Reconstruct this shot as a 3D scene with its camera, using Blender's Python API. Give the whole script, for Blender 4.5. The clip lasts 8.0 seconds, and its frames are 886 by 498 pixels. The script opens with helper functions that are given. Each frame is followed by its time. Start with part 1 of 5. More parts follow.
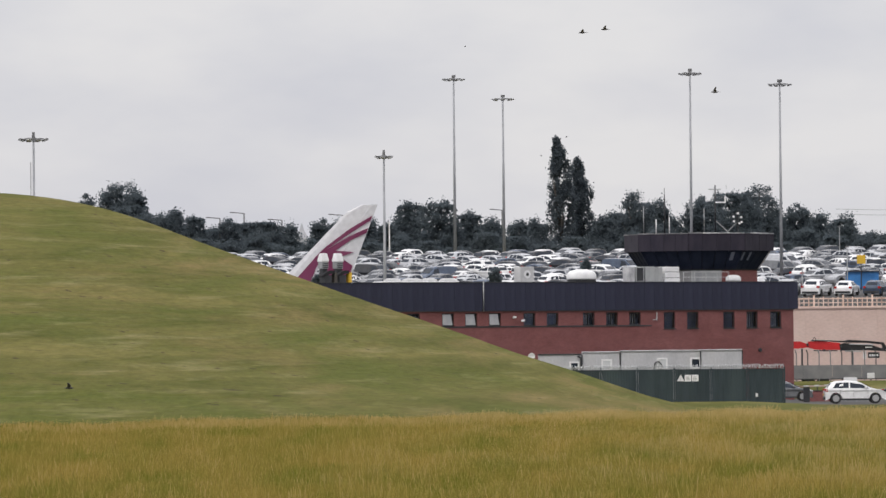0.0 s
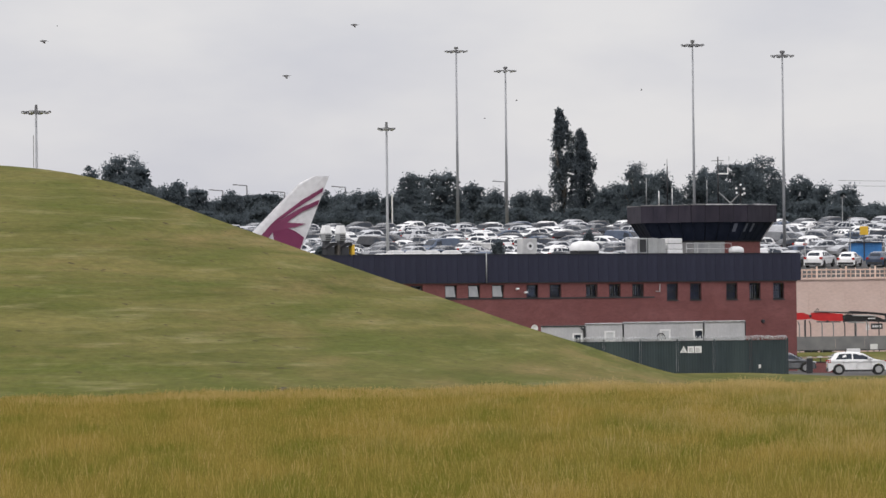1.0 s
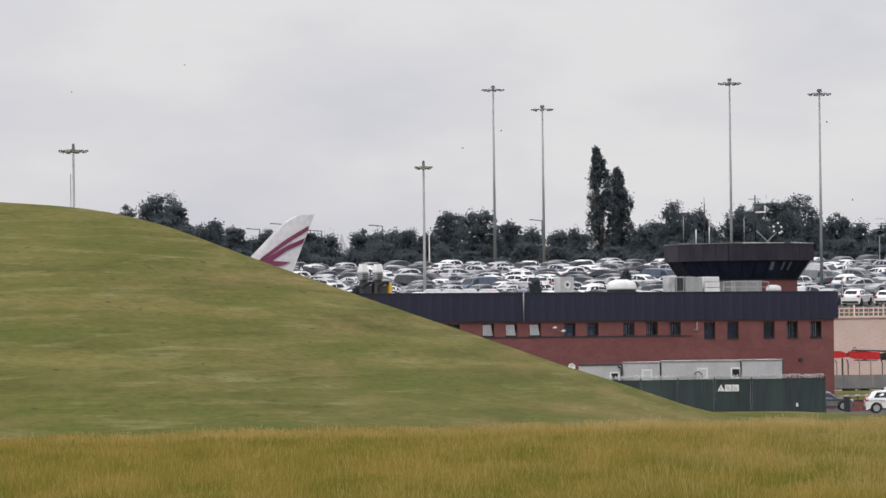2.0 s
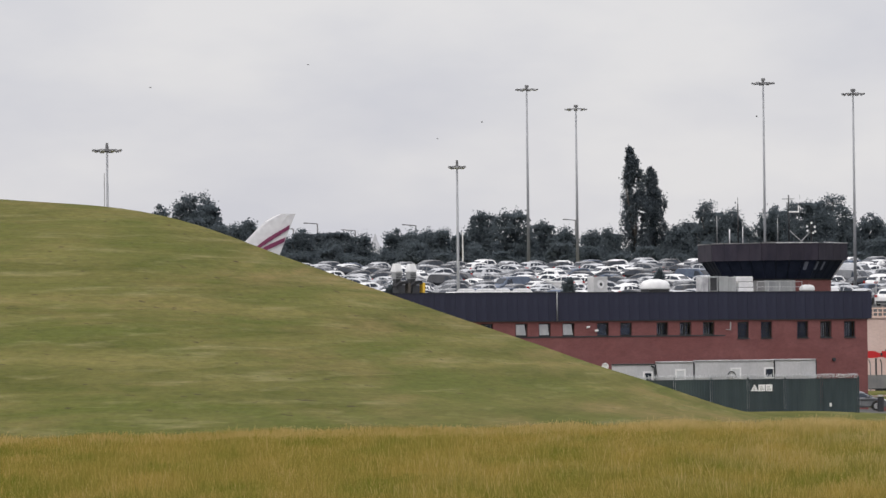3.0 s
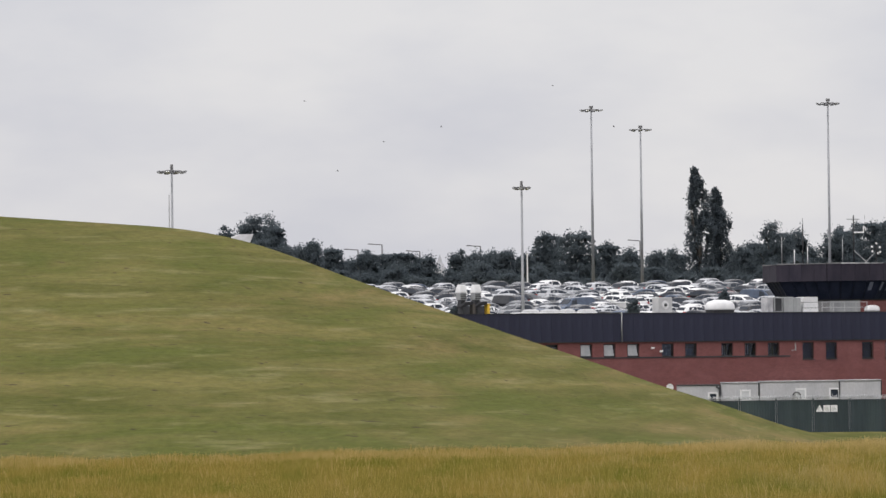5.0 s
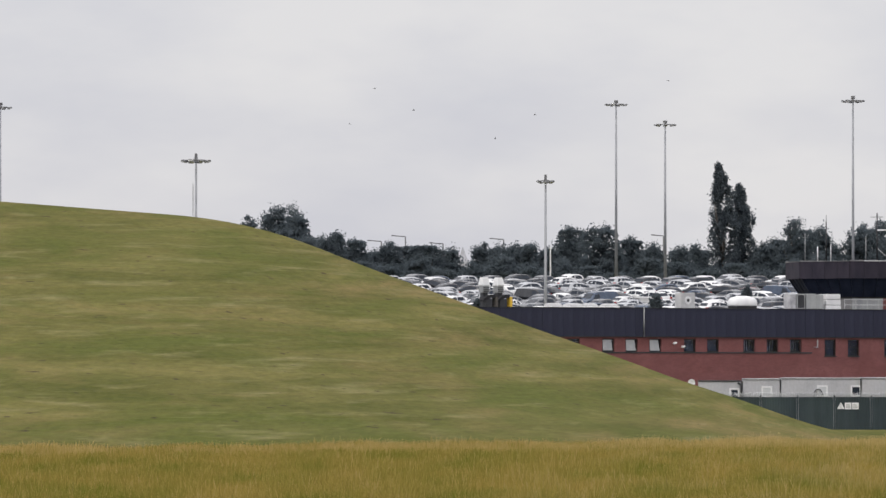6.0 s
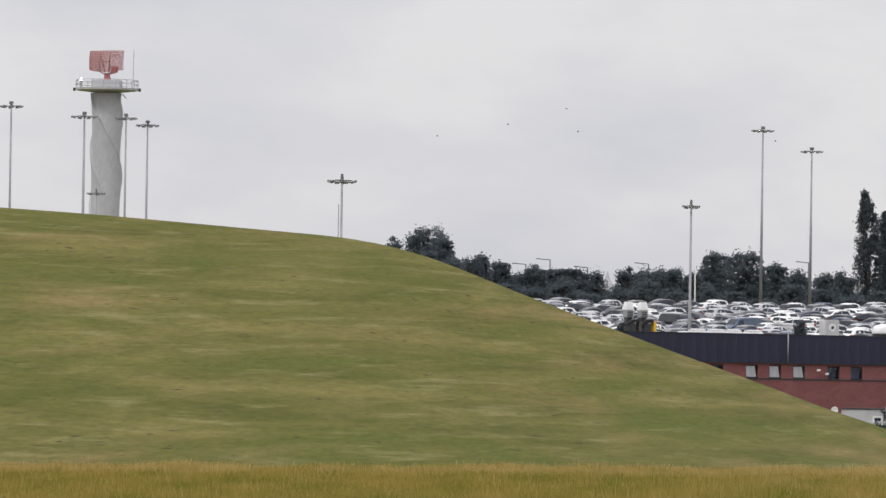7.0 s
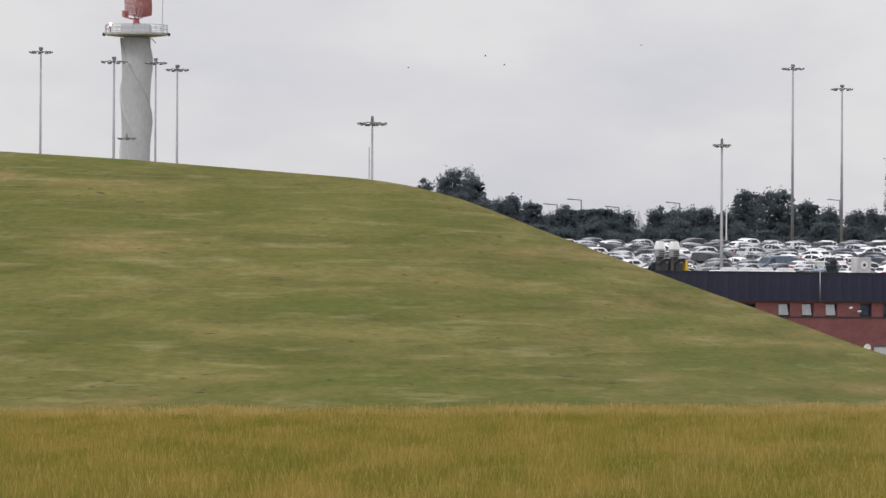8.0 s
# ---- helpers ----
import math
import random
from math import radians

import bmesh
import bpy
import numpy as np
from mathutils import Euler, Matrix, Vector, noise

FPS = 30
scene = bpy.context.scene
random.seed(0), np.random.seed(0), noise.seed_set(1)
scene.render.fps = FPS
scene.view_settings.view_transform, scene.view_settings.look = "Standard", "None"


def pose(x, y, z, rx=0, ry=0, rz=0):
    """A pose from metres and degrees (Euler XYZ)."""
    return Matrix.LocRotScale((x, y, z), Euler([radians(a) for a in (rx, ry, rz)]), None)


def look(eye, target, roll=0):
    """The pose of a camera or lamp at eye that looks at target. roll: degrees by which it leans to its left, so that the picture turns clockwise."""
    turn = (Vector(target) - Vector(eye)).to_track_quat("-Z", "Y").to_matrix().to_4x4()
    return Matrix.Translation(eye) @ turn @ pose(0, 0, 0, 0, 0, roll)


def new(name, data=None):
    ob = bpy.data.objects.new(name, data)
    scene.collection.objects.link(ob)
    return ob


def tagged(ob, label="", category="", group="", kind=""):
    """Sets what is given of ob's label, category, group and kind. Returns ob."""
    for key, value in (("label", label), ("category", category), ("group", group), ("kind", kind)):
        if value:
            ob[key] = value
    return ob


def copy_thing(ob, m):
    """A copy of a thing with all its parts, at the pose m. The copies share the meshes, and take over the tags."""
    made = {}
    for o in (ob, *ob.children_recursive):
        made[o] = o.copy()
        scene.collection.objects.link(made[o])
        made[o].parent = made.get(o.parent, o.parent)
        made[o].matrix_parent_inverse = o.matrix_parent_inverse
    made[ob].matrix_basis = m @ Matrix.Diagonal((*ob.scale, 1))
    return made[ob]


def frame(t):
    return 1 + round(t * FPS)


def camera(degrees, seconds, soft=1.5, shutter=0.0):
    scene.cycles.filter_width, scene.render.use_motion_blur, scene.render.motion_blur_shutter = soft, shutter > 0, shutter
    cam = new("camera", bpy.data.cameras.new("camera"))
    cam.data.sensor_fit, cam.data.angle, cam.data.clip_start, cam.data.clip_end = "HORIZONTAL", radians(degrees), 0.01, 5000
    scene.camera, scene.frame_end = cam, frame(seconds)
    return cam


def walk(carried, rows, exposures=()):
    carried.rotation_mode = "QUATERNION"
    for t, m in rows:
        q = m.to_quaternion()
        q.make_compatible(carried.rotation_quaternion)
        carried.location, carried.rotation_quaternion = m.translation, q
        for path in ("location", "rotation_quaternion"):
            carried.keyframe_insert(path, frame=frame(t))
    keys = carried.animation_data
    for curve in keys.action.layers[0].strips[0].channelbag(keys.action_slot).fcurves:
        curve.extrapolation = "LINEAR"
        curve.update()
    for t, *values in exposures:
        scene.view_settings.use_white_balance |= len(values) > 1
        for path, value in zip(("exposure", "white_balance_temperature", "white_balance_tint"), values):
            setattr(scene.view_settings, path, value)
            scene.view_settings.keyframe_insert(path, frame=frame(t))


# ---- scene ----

# ------------------------------------------------------------ camera
cam = camera(9.0, 8.0, soft=1.5)
EYE = 4.5
ROWS = [
    (0, 0.0000, 0.9144, 0.5500), (0.1, -0.0034, 0.8730, 0.5685), (0.2, -0.0083, 0.8266, 0.5870), (0.3, 0.0449, 0.7865, 0.6055), (0.4, 0.0632, 0.7984, 0.6241),
    (0.5, 0.1021, 0.7688, 0.6426), (0.6, 0.0292, 0.7284, 0.6439), (0.7, 0.0292, 0.6994, 0.6453), (0.8, 0.0409, 0.6879, 0.6466), (0.9, 0.0410, 0.6821, 0.6479),
    (1, 0.0304, 0.6287, 0.6493), (1.1, 0.0001, 0.6120, 0.6433), (1.2, -0.0002, 0.6004, 0.6373), (1.3, 0.0112, 0.5889, 0.6313), (1.4, -0.0124, 0.5886, 0.6253),
    (1.5, -0.0407, 0.6063, 0.6193), (1.6, -0.0061, 0.6642, 0.6344), (1.7, 0.0294, 0.7400, 0.6495), (1.8, 0.1232, 0.8456, 0.6646), (1.9, 0.2867, 0.9463, 0.6796),
    (2, 0.4089, 1.0264, 0.6947), (2.2, 0.4481, 1.1623, 0.6251), (3.3, 0.8004, 0.9048, 0.6702), (3.4, 0.6763, 0.8523, 0.6595), (3.5, 0.7657, 0.7924, 0.6488),
    (3.6, 0.7399, 0.7485, 0.6544), (3.7, 0.7518, 0.6965, 0.6600), (3.8, 0.7114, 0.6439, 0.6656), (3.9, 0.6360, 0.6082, 0.6712), (4, 0.5673, 0.5744, 0.6768),
    (4.1, 0.5670, 0.5901, 0.6864), (4.2, 0.6314, 0.6143, 0.6961), (4.3, 0.6493, 0.6727, 0.7057), (4.4, 0.6614, 0.7368, 0.7153), (4.5, 0.7611, 0.8088, 0.7250),
    (4.6, 0.9058, 0.9026, 0.7208), (4.7, 1.0219, 0.9912, 0.7166), (4.8, 1.1729, 1.0802, 0.7124), (4.9, 1.3006, 1.1747, 0.7082), (5, 1.4077, 1.2465, 0.7040),
    (5.1, 1.4476, 1.2614, 0.6990), (5.2, 1.5206, 1.2584, 0.6900), (6.3, 1.8527, 1.0454, -0.3988), (6.4, 2.0649, 0.9692, -0.4427), (6.5, 2.3125, 0.9406, -0.4865),
    (6.6, 2.6063, 1.0257, -0.5642), (6.7, 2.8241, 1.2516, -0.6419), (6.8, 2.9258, 1.4263, -0.7196), (6.9, 3.0276, 1.4322, -0.7973), (7, 3.0834, 1.3903, -0.8749),
    (7.1, 3.2182, 1.3777, -0.8294), (7.2, 3.3826, 1.4095, -0.7839), (7.3, 3.6226, 1.4812, -0.7384), (7.4, 3.7754, 1.5545, -0.6928), (7.5, 3.7654, 1.5571, -0.6473),
    (7.6, 3.7738, 1.4318, -0.5771), (7.7, 3.7705, 1.2804, -0.5068), (7.8, 3.7557, 1.1058, -0.4366), (7.9, 3.6129, 0.9031, -0.3663), (8, 3.4130, 0.7913, -0.2961),
]
walk(cam, [(t, pose(0, 0, EYE, 90 + pitch, roll, yaw)) for t, yaw, pitch, roll in ROWS])

# ------------------------------------------------------------ overcast daylight
SUN_EL, SUN_AZ = 52.0, 215.0     # degrees; azimuth from +y, clockwise
world = bpy.data.worlds.new("overcast_sky")
scene.world = world
world.use_nodes = True
wn, wl = world.node_tree.nodes, world.node_tree.links
wn.clear()
w_out = wn.new("ShaderNodeOutputWorld")
w_add = wn.new("ShaderNodeAddShader")
w_clear, w_cloud = wn.new("ShaderNodeBackground"), wn.new("ShaderNodeBackground")
sky = wn.new("ShaderNodeTexSky")
sky.sky_type, sky.sun_disc = "NISHITA", False
sky.sun_elevation, sky.sun_rotation = radians(SUN_EL), radians(SUN_AZ)
w_clear.inputs["Strength"].default_value = 0.008
wl.new(sky.outputs[0], w_clear.inputs["Color"])
coord = wn.new("ShaderNodeTexCoord")
stretch = wn.new("ShaderNodeMapping")
stretch.inputs["Scale"].default_value = (9, 9, 22)
clouds = wn.new("ShaderNodeTexNoise")
clouds.inputs["Scale"].default_value, clouds.inputs["Detail"].default_value, clouds.inputs["Roughness"].default_value = 1.6, 5, 0.5
cloud_ramp = wn.new("ShaderNodeValToRGB")
cloud_ramp.color_ramp.elements[0].position, cloud_ramp.color_ramp.elements[0].color = 0.30, (0.580, 0.580, 0.634, 1)
cloud_ramp.color_ramp.elements[1].position, cloud_ramp.color_ramp.elements[1].color = 0.56, (0.708, 0.694, 0.708, 1)
split = wn.new("ShaderNodeSeparateXYZ")
lift = wn.new("ShaderNodeMapRange")           # an overcast sky is brighter towards the zenith
lift.inputs["From Min"].default_value, lift.inputs["From Max"].default_value = 0.08, 1.0
lift.inputs["To Min"].default_value, lift.inputs["To Max"].default_value = 1.0, 2.2
wl.new(coord.outputs["Generated"], stretch.inputs["Vector"])
wl.new(stretch.outputs[0], clouds.inputs["Vector"])
wl.new(clouds.outputs[0], cloud_ramp.inputs[0])
wl.new(coord.outputs["Generated"], split.inputs[0])
wl.new(split.outputs["Z"], lift.inputs["Value"])
wl.new(cloud_ramp.outputs[0], w_cloud.inputs["Color"])
wl.new(lift.outputs[0], w_cloud.inputs["Strength"])
wl.new(w_clear.outputs[0], w_add.inputs[0])
wl.new(w_cloud.outputs[0], w_add.inputs[1])
wl.new(w_add.outputs[0], w_out.inputs["Surface"])
sun = new("sun", bpy.data.lights.new("sun", "SUN"))
sun.data.energy, sun.data.angle, sun.data.color = 1.25, radians(14), (1.0, 0.95, 0.88)
sun.matrix_world = look((math.sin(radians(SUN_AZ)) * math.cos(radians(SUN_EL)) * 50, math.cos(radians(SUN_AZ)) * math.cos(radians(SUN_EL)) * 50,
                         math.sin(radians(SUN_EL)) * 50), (0, 0, 0))
scene.view_settings.exposure = 0.0


# ------------------------------------------------------------ materials
def surface(name, a, b, rough=0.7, metal=0.0, scale=(1, 1, 1), fine=30.0, bump=0.2, lo=0.35, hi=0.65, third=None, per=0.0, spec=0.5):
    """A two-scale procedural surface between the colours a and b. third: colour of large blotches; per: variation from object to object."""
    m = bpy.data.materials.new(name)
    m.use_nodes = True
    n, l = m.node_tree.nodes, m.node_tree.links
    p = n["Principled BSDF"]
    p.inputs["Roughness"].default_value, p.inputs["Metallic"].default_value = rough, metal
    p.inputs["Specular IOR Level"].default_value = spec
    tc, mp = n.new("ShaderNodeTexCoord"), n.new("ShaderNodeMapping")
    mp.inputs["Scale"].default_value = scale
    l.new(tc.outputs["Object"], mp.inputs["Vector"])
    big, small = n.new("ShaderNodeTexNoise"), n.new("ShaderNodeTexNoise")
    big.inputs["Scale"].default_value, big.inputs["Detail"].default_value = 1.0, 6
    small.inputs["Scale"].default_value, small.inputs["Detail"].default_value = fine, 3
    for t in (big, small):
        l.new(mp.outputs[0], t.inputs["Vector"])
    ramp = n.new("ShaderNodeValToRGB")
    ramp.color_ramp.elements[0].position, ramp.color_ramp.elements[0].color = lo, (*a, 1)
    ramp.color_ramp.elements[1].position, ramp.color_ramp.elements[1].color = hi, (*b, 1)
    l.new(big.outputs[0], ramp.inputs[0])
    out = ramp.outputs[0]
    if third:
        wide = n.new("ShaderNodeTexNoise")
        wide.inputs["Scale"].default_value, wide.inputs["Detail"].default_value = 0.22, 3
        l.new(mp.outputs[0], wide.inputs["Vector"])
        r2 = n.new("ShaderNodeMapRange")
        r2.inputs["From Min"].default_value, r2.inputs["From Max"].default_value = 0.45, 0.7
        l.new(wide.outputs[0], r2.inputs["Value"])
        mix = n.new("ShaderNodeMix")
        mix.data_type = "RGBA"
        l.new(r2.outputs[0], mix.inputs["Factor"])
        l.new(out, mix.inputs[6])
        mix.inputs[7].default_value = (*third, 1)
        out = mix.outputs[2]
    grain = n.new("ShaderNodeMapRange")
    grain.inputs["To Min"].default_value, grain.inputs["To Max"].default_value = 0.82, 1.18
    l.new(small.outputs[0], grain.inputs["Value"])
    val = grain.outputs[0]
    if per:
        info, r3, mul = n.new("ShaderNodeObjectInfo"), n.new("ShaderNodeMapRange"), n.new("ShaderNodeMath")
        r3.inputs["To Min"].default_value, r3.inputs["To Max"].default_value = 1 - per, 1 + per
        mul.operation = "MULTIPLY"
        l.new(info.outputs["Random"], r3.inputs["Value"])
        l.new(val, mul.inputs[0])
        l.new(r3.outputs[0], mul.inputs[1])
        val = mul.outputs[0]
    hsv = n.new("ShaderNodeHueSaturation")
    l.new(val, hsv.inputs["Value"])
    l.new(out, hsv.inputs["Color"])
    l.new(hsv.outputs[0], p.inputs["Base Color"])
    if bump:
        bp = n.new("ShaderNodeBump")
        bp.inputs["Strength"].default_value, bp.inputs["Distance"].default_value = bump, 0.02
        l.new(small.outputs[0], bp.inputs["Height"])
        l.new(bp.outputs[0], p.inputs["Normal"])
    return m


def leafy(name, a, b, spread=0.3, c=None, tip=None):
    """Leaves or blades: the colour goes from piece to piece and, slowly, from place to place."""
    m = bpy.data.materials.new(name)
    m.use_nodes = True
    n, l = m.node_tree.nodes, m.node_tree.links
    p = n["Principled BSDF"]
    p.inputs["Roughness"].default_value, p.inputs["Specular IOR Level"].default_value = 0.9, 0.05
    geo, tc, noi, mix, hsv, r = (n.new(k) for k in ("ShaderNodeNewGeometry", "ShaderNodeTexCoord", "ShaderNodeTexNoise", "ShaderNodeMix",
                                                    "ShaderNodeHueSaturation", "ShaderNodeMapRange"))
    mp, cr = n.new("ShaderNodeMapping"), n.new("ShaderNodeMapRange")
    mp.inputs["Scale"].default_value = (0.55, 0.11, 0.2) if tip else (0.2, 0.8, 0.9) if c else (0.5, 0.5, 0.5)
    noi.inputs["Scale"].default_value, noi.inputs["Detail"].default_value, noi.inputs["Roughness"].default_value = 1.0, 6, 0.62
    cr.inputs["From Min"].default_value, cr.inputs["From Max"].default_value = 0.38, 0.63
    mix.data_type = "RGBA"
    mix.inputs[6].default_value, mix.inputs[7].default_value = (*a, 1), (*b, 1)
    r.inputs["To Min"].default_value, r.inputs["To Max"].default_value = 1 - spread, 1 + spread
    l.new(tc.outputs["Object"], mp.inputs["Vector"])
    l.new(mp.outputs[0], noi.inputs["Vector"])
    l.new(noi.outputs[0], cr.inputs["Value"])
    l.new(cr.outputs[0], mix.inputs["Factor"])
    out = mix.outputs[2]
    if c:
        m2, cmp = n.new("ShaderNodeMix"), n.new("ShaderNodeMapRange")
        m2.data_type = "RGBA"
        cmp.inputs["From Min"].default_value, cmp.inputs["From Max"].default_value = 0.72, 1.15
        l.new(geo.outputs["Random Per Island"], cmp.inputs["Value"])
        l.new(cmp.outputs[0], m2.inputs["Factor"])
        l.new(out, m2.inputs[6])
        m2.inputs[7].default_value = (*c, 1)
        out = m2.outputs[2]
    if tip:                                   # pale seed heads
        sp, up, m3 = n.new("ShaderNodeSeparateXYZ"), n.new("ShaderNodeMapRange"), n.new("ShaderNodeMix")
        m3.data_type = "RGBA"
        up.inputs["From Min"].default_value, up.inputs["From Max"].default_value = 1.78, 2.15
        l.new(tc.outputs["Object"], sp.inputs[0])
        l.new(sp.outputs["Z"], up.inputs["Value"])
        l.new(up.outputs[0], m3.inputs["Factor"])
        l.new(out, m3.inputs[6])
        m3.inputs[7].default_value = (*tip, 1)
        out = m3.outputs[2]
    l.new(geo.outputs["Random Per Island"], r.inputs["Value"])
    l.new(r.outputs[0], hsv.inputs["Value"])
    l.new(out, hsv.inputs["Color"])
    l.new(hsv.outputs[0], p.inputs["Base Color"])
    thin, both = n.new("ShaderNodeBsdfTranslucent"), n.new("ShaderNodeMixShader")      # light passes through a leaf
    both.inputs[0].default_value = 0.55
    l.new(hsv.outputs[0], thin.inputs["Color"])
    l.new(p.outputs[0], both.inputs[1])
    l.new(thin.outputs[0], both.inputs[2])
    l.new(both.outputs[0], n["Material Output"].inputs["Surface"])
    return m


def glow(name, colour, strength):
    m = bpy.data.materials.new(name)
    m.use_nodes = True
    p = m.node_tree.nodes["Principled BSDF"]
    p.inputs["Base Color"].default_value = (*colour, 1)
    p.inputs["Emission Color"].default_value, p.inputs["Emission Strength"].default_value = (*colour, 1), strength
    return m


def glass(name):
    m = bpy.data.materials.new(name)
    m.use_nodes = True
    p = m.node_tree.nodes["Principled BSDF"]
    p.inputs["Base Color"].default_value = (0.72, 0.78, 0.90, 1)
    p.inputs["Roughness"].default_value, p.inputs["Transmission Weight"].default_value, p.inputs["IOR"].default_value = 0.03, 1.0, 1.30
    return m


def brickwork(name):
    m = surface(name, (0.174, 0.060, 0.057), (0.214, 0.078, 0.073), rough=0.85, scale=(0.6, 0.6, 0.9), fine=25, bump=0.1, third=(0.176, 0.057, 0.052))
    n, l = m.node_tree.nodes, m.node_tree.links
    p = n["Principled BSDF"]
    old = p.inputs["Base Color"].links[0].from_socket
    tc, mp, br, mx = n.new("ShaderNodeTexCoord"), n.new("ShaderNodeMapping"), n.new("ShaderNodeTexBrick"), n.new("ShaderNodeMix")
    mp.inputs["Rotation"].default_value = (radians(90), 0, 0)
    br.inputs["Scale"].default_value = 1.0
    br.inputs["Brick Width"].default_value, br.inputs["Row Height"].default_value, br.inputs["Mortar Size"].default_value = 0.225, 0.075, 0.006
    br.inputs["Color1"].default_value, br.inputs["Color2"].default_value, br.inputs["Mortar"].default_value = (0.85, 0.85, 0.85, 1), (1.12, 1.12, 1.12, 1), (1.25, 1.5, 1.6, 1)
    mx.data_type, mx.blend_type = "RGBA", "MULTIPLY"
    mx.inputs["Factor"].default_value = 1.0
    l.new(tc.outputs["Object"], mp.inputs["Vector"])
    l.new(mp.outputs[0], br.inputs["Vector"])
    l.new(old, mx.inputs[6])
    l.new(br.outputs["Color"], mx.inputs[7])
    l.new(mx.outputs[2], p.inputs["Base Color"])
    return m


def mown_grass(name):
    """Mown turf: long streaks of dry cuttings and green growth along the mowing lines, blotches of dry soil, fine blades."""
    m = bpy.data.materials.new(name)
    m.use_nodes = True
    n, l = m.node_tree.nodes, m.node_tree.links
    p = n["Principled BSDF"]
    p.inputs["Roughness"].default_value, p.inputs["Specular IOR Level"].default_value = 0.95, 0.05
    tc, tip_over = n.new("ShaderNodeTexCoord"), n.new("ShaderNodeMapping")
    tip_over.inputs["Rotation"].default_value = (0, radians(-0.9), 0)      # the mower runs along the crest
    l.new(tc.outputs["Object"], tip_over.inputs["Vector"])

    def layer(scale, detail, lo, hi, rough=0.55, warp=0.0):
        mp, t, r = n.new("ShaderNodeMapping"), n.new("ShaderNodeTexNoise"), n.new("ShaderNodeMapRange")
        mp.inputs["Scale"].default_value = scale
        t.inputs["Distortion"].default_value = warp
        t.inputs["Scale"].default_value, t.inputs["Detail"].default_value, t.inputs["Roughness"].default_value = 1.0, detail, rough
        r.inputs["From Min"].default_value, r.inputs["From Max"].default_value = lo, hi
        l.new(tip_over.outputs[0], mp.inputs["Vector"])
        l.new(mp.outputs[0], t.inputs["Vector"])
        l.new(t.outputs[0], r.inputs["Value"])
        return r.outputs[0], t.outputs[0]

    def blend(f, a, b):
        mx = n.new("ShaderNodeMix")
        mx.data_type = "RGBA"
        l.new(f, mx.inputs["Factor"])
        for socket, c in ((mx.inputs[6], a), (mx.inputs[7], b)):
            if isinstance(c, tuple):
                socket.default_value = (*c, 1)
            else:
                l.new(c, socket)
        return mx.outputs[2]
    streak, _ = layer((0.15, 0.03, 1.15), 7, 0.36, 0.64, 0.62, 0.5)
    patch, _ = layer((0.085, 0.02, 0.55), 5, 0.48, 0.68, 0.6, 0.6)
    line, ridge = layer((0.26, 0.04, 3.2), 5, 0.55, 0.72, 0.62, 0.35)
    green, _ = layer((0.09, 0.03, 0.6), 5, 0.46, 0.66, 0.6, 0.7)
    speck, _ = layer((1.3, 0.9, 6.0), 2, 0.70, 0.76, 0.4)
    fine_f, fine = layer((2.2, 0.8, 9.0), 5, 0.30, 0.70, 0.75)
    c = blend(streak, (0.076, 0.081, 0.019), (0.150, 0.134, 0.044))
    c = blend(patch, c, (0.184, 0.140, 0.058))
    c = blend(green, c, (0.086, 0.096, 0.022))
    half = n.new("ShaderNodeMath")
    half.operation = "MULTIPLY"
    half.inputs[1].default_value = 0.6
    l.new(line, half.inputs[0])
    c = blend(half.outputs[0], c, (0.225, 0.200, 0.095))
    c = blend(speck, c, (0.060, 0.048, 0.025))
    v, hsv, bp = n.new("ShaderNodeMapRange"), n.new("ShaderNodeHueSaturation"), n.new("ShaderNodeBump")
    v.inputs["To Min"].default_value, v.inputs["To Max"].default_value = 0.78, 1.18
    l.new(fine_f, v.inputs["Value"])
    l.new(v.outputs[0], hsv.inputs["Value"])
    l.new(c, hsv.inputs["Color"])
    l.new(hsv.outputs[0], p.inputs["Base Color"])
    bp.inputs["Strength"].default_value, bp.inputs["Distance"].default_value = 0.5, 0.06
    l.new(fine, bp.inputs["Height"])
    b2 = n.new("ShaderNodeBump")
    b2.inputs["Strength"].default_value, b2.inputs["Distance"].default_value = 0.5, 0.5
    l.new(ridge, b2.inputs["Height"])
    l.new(bp.outputs[0], b2.inputs["Normal"])
    l.new(b2.outputs[0], p.inputs["Normal"])
    return m


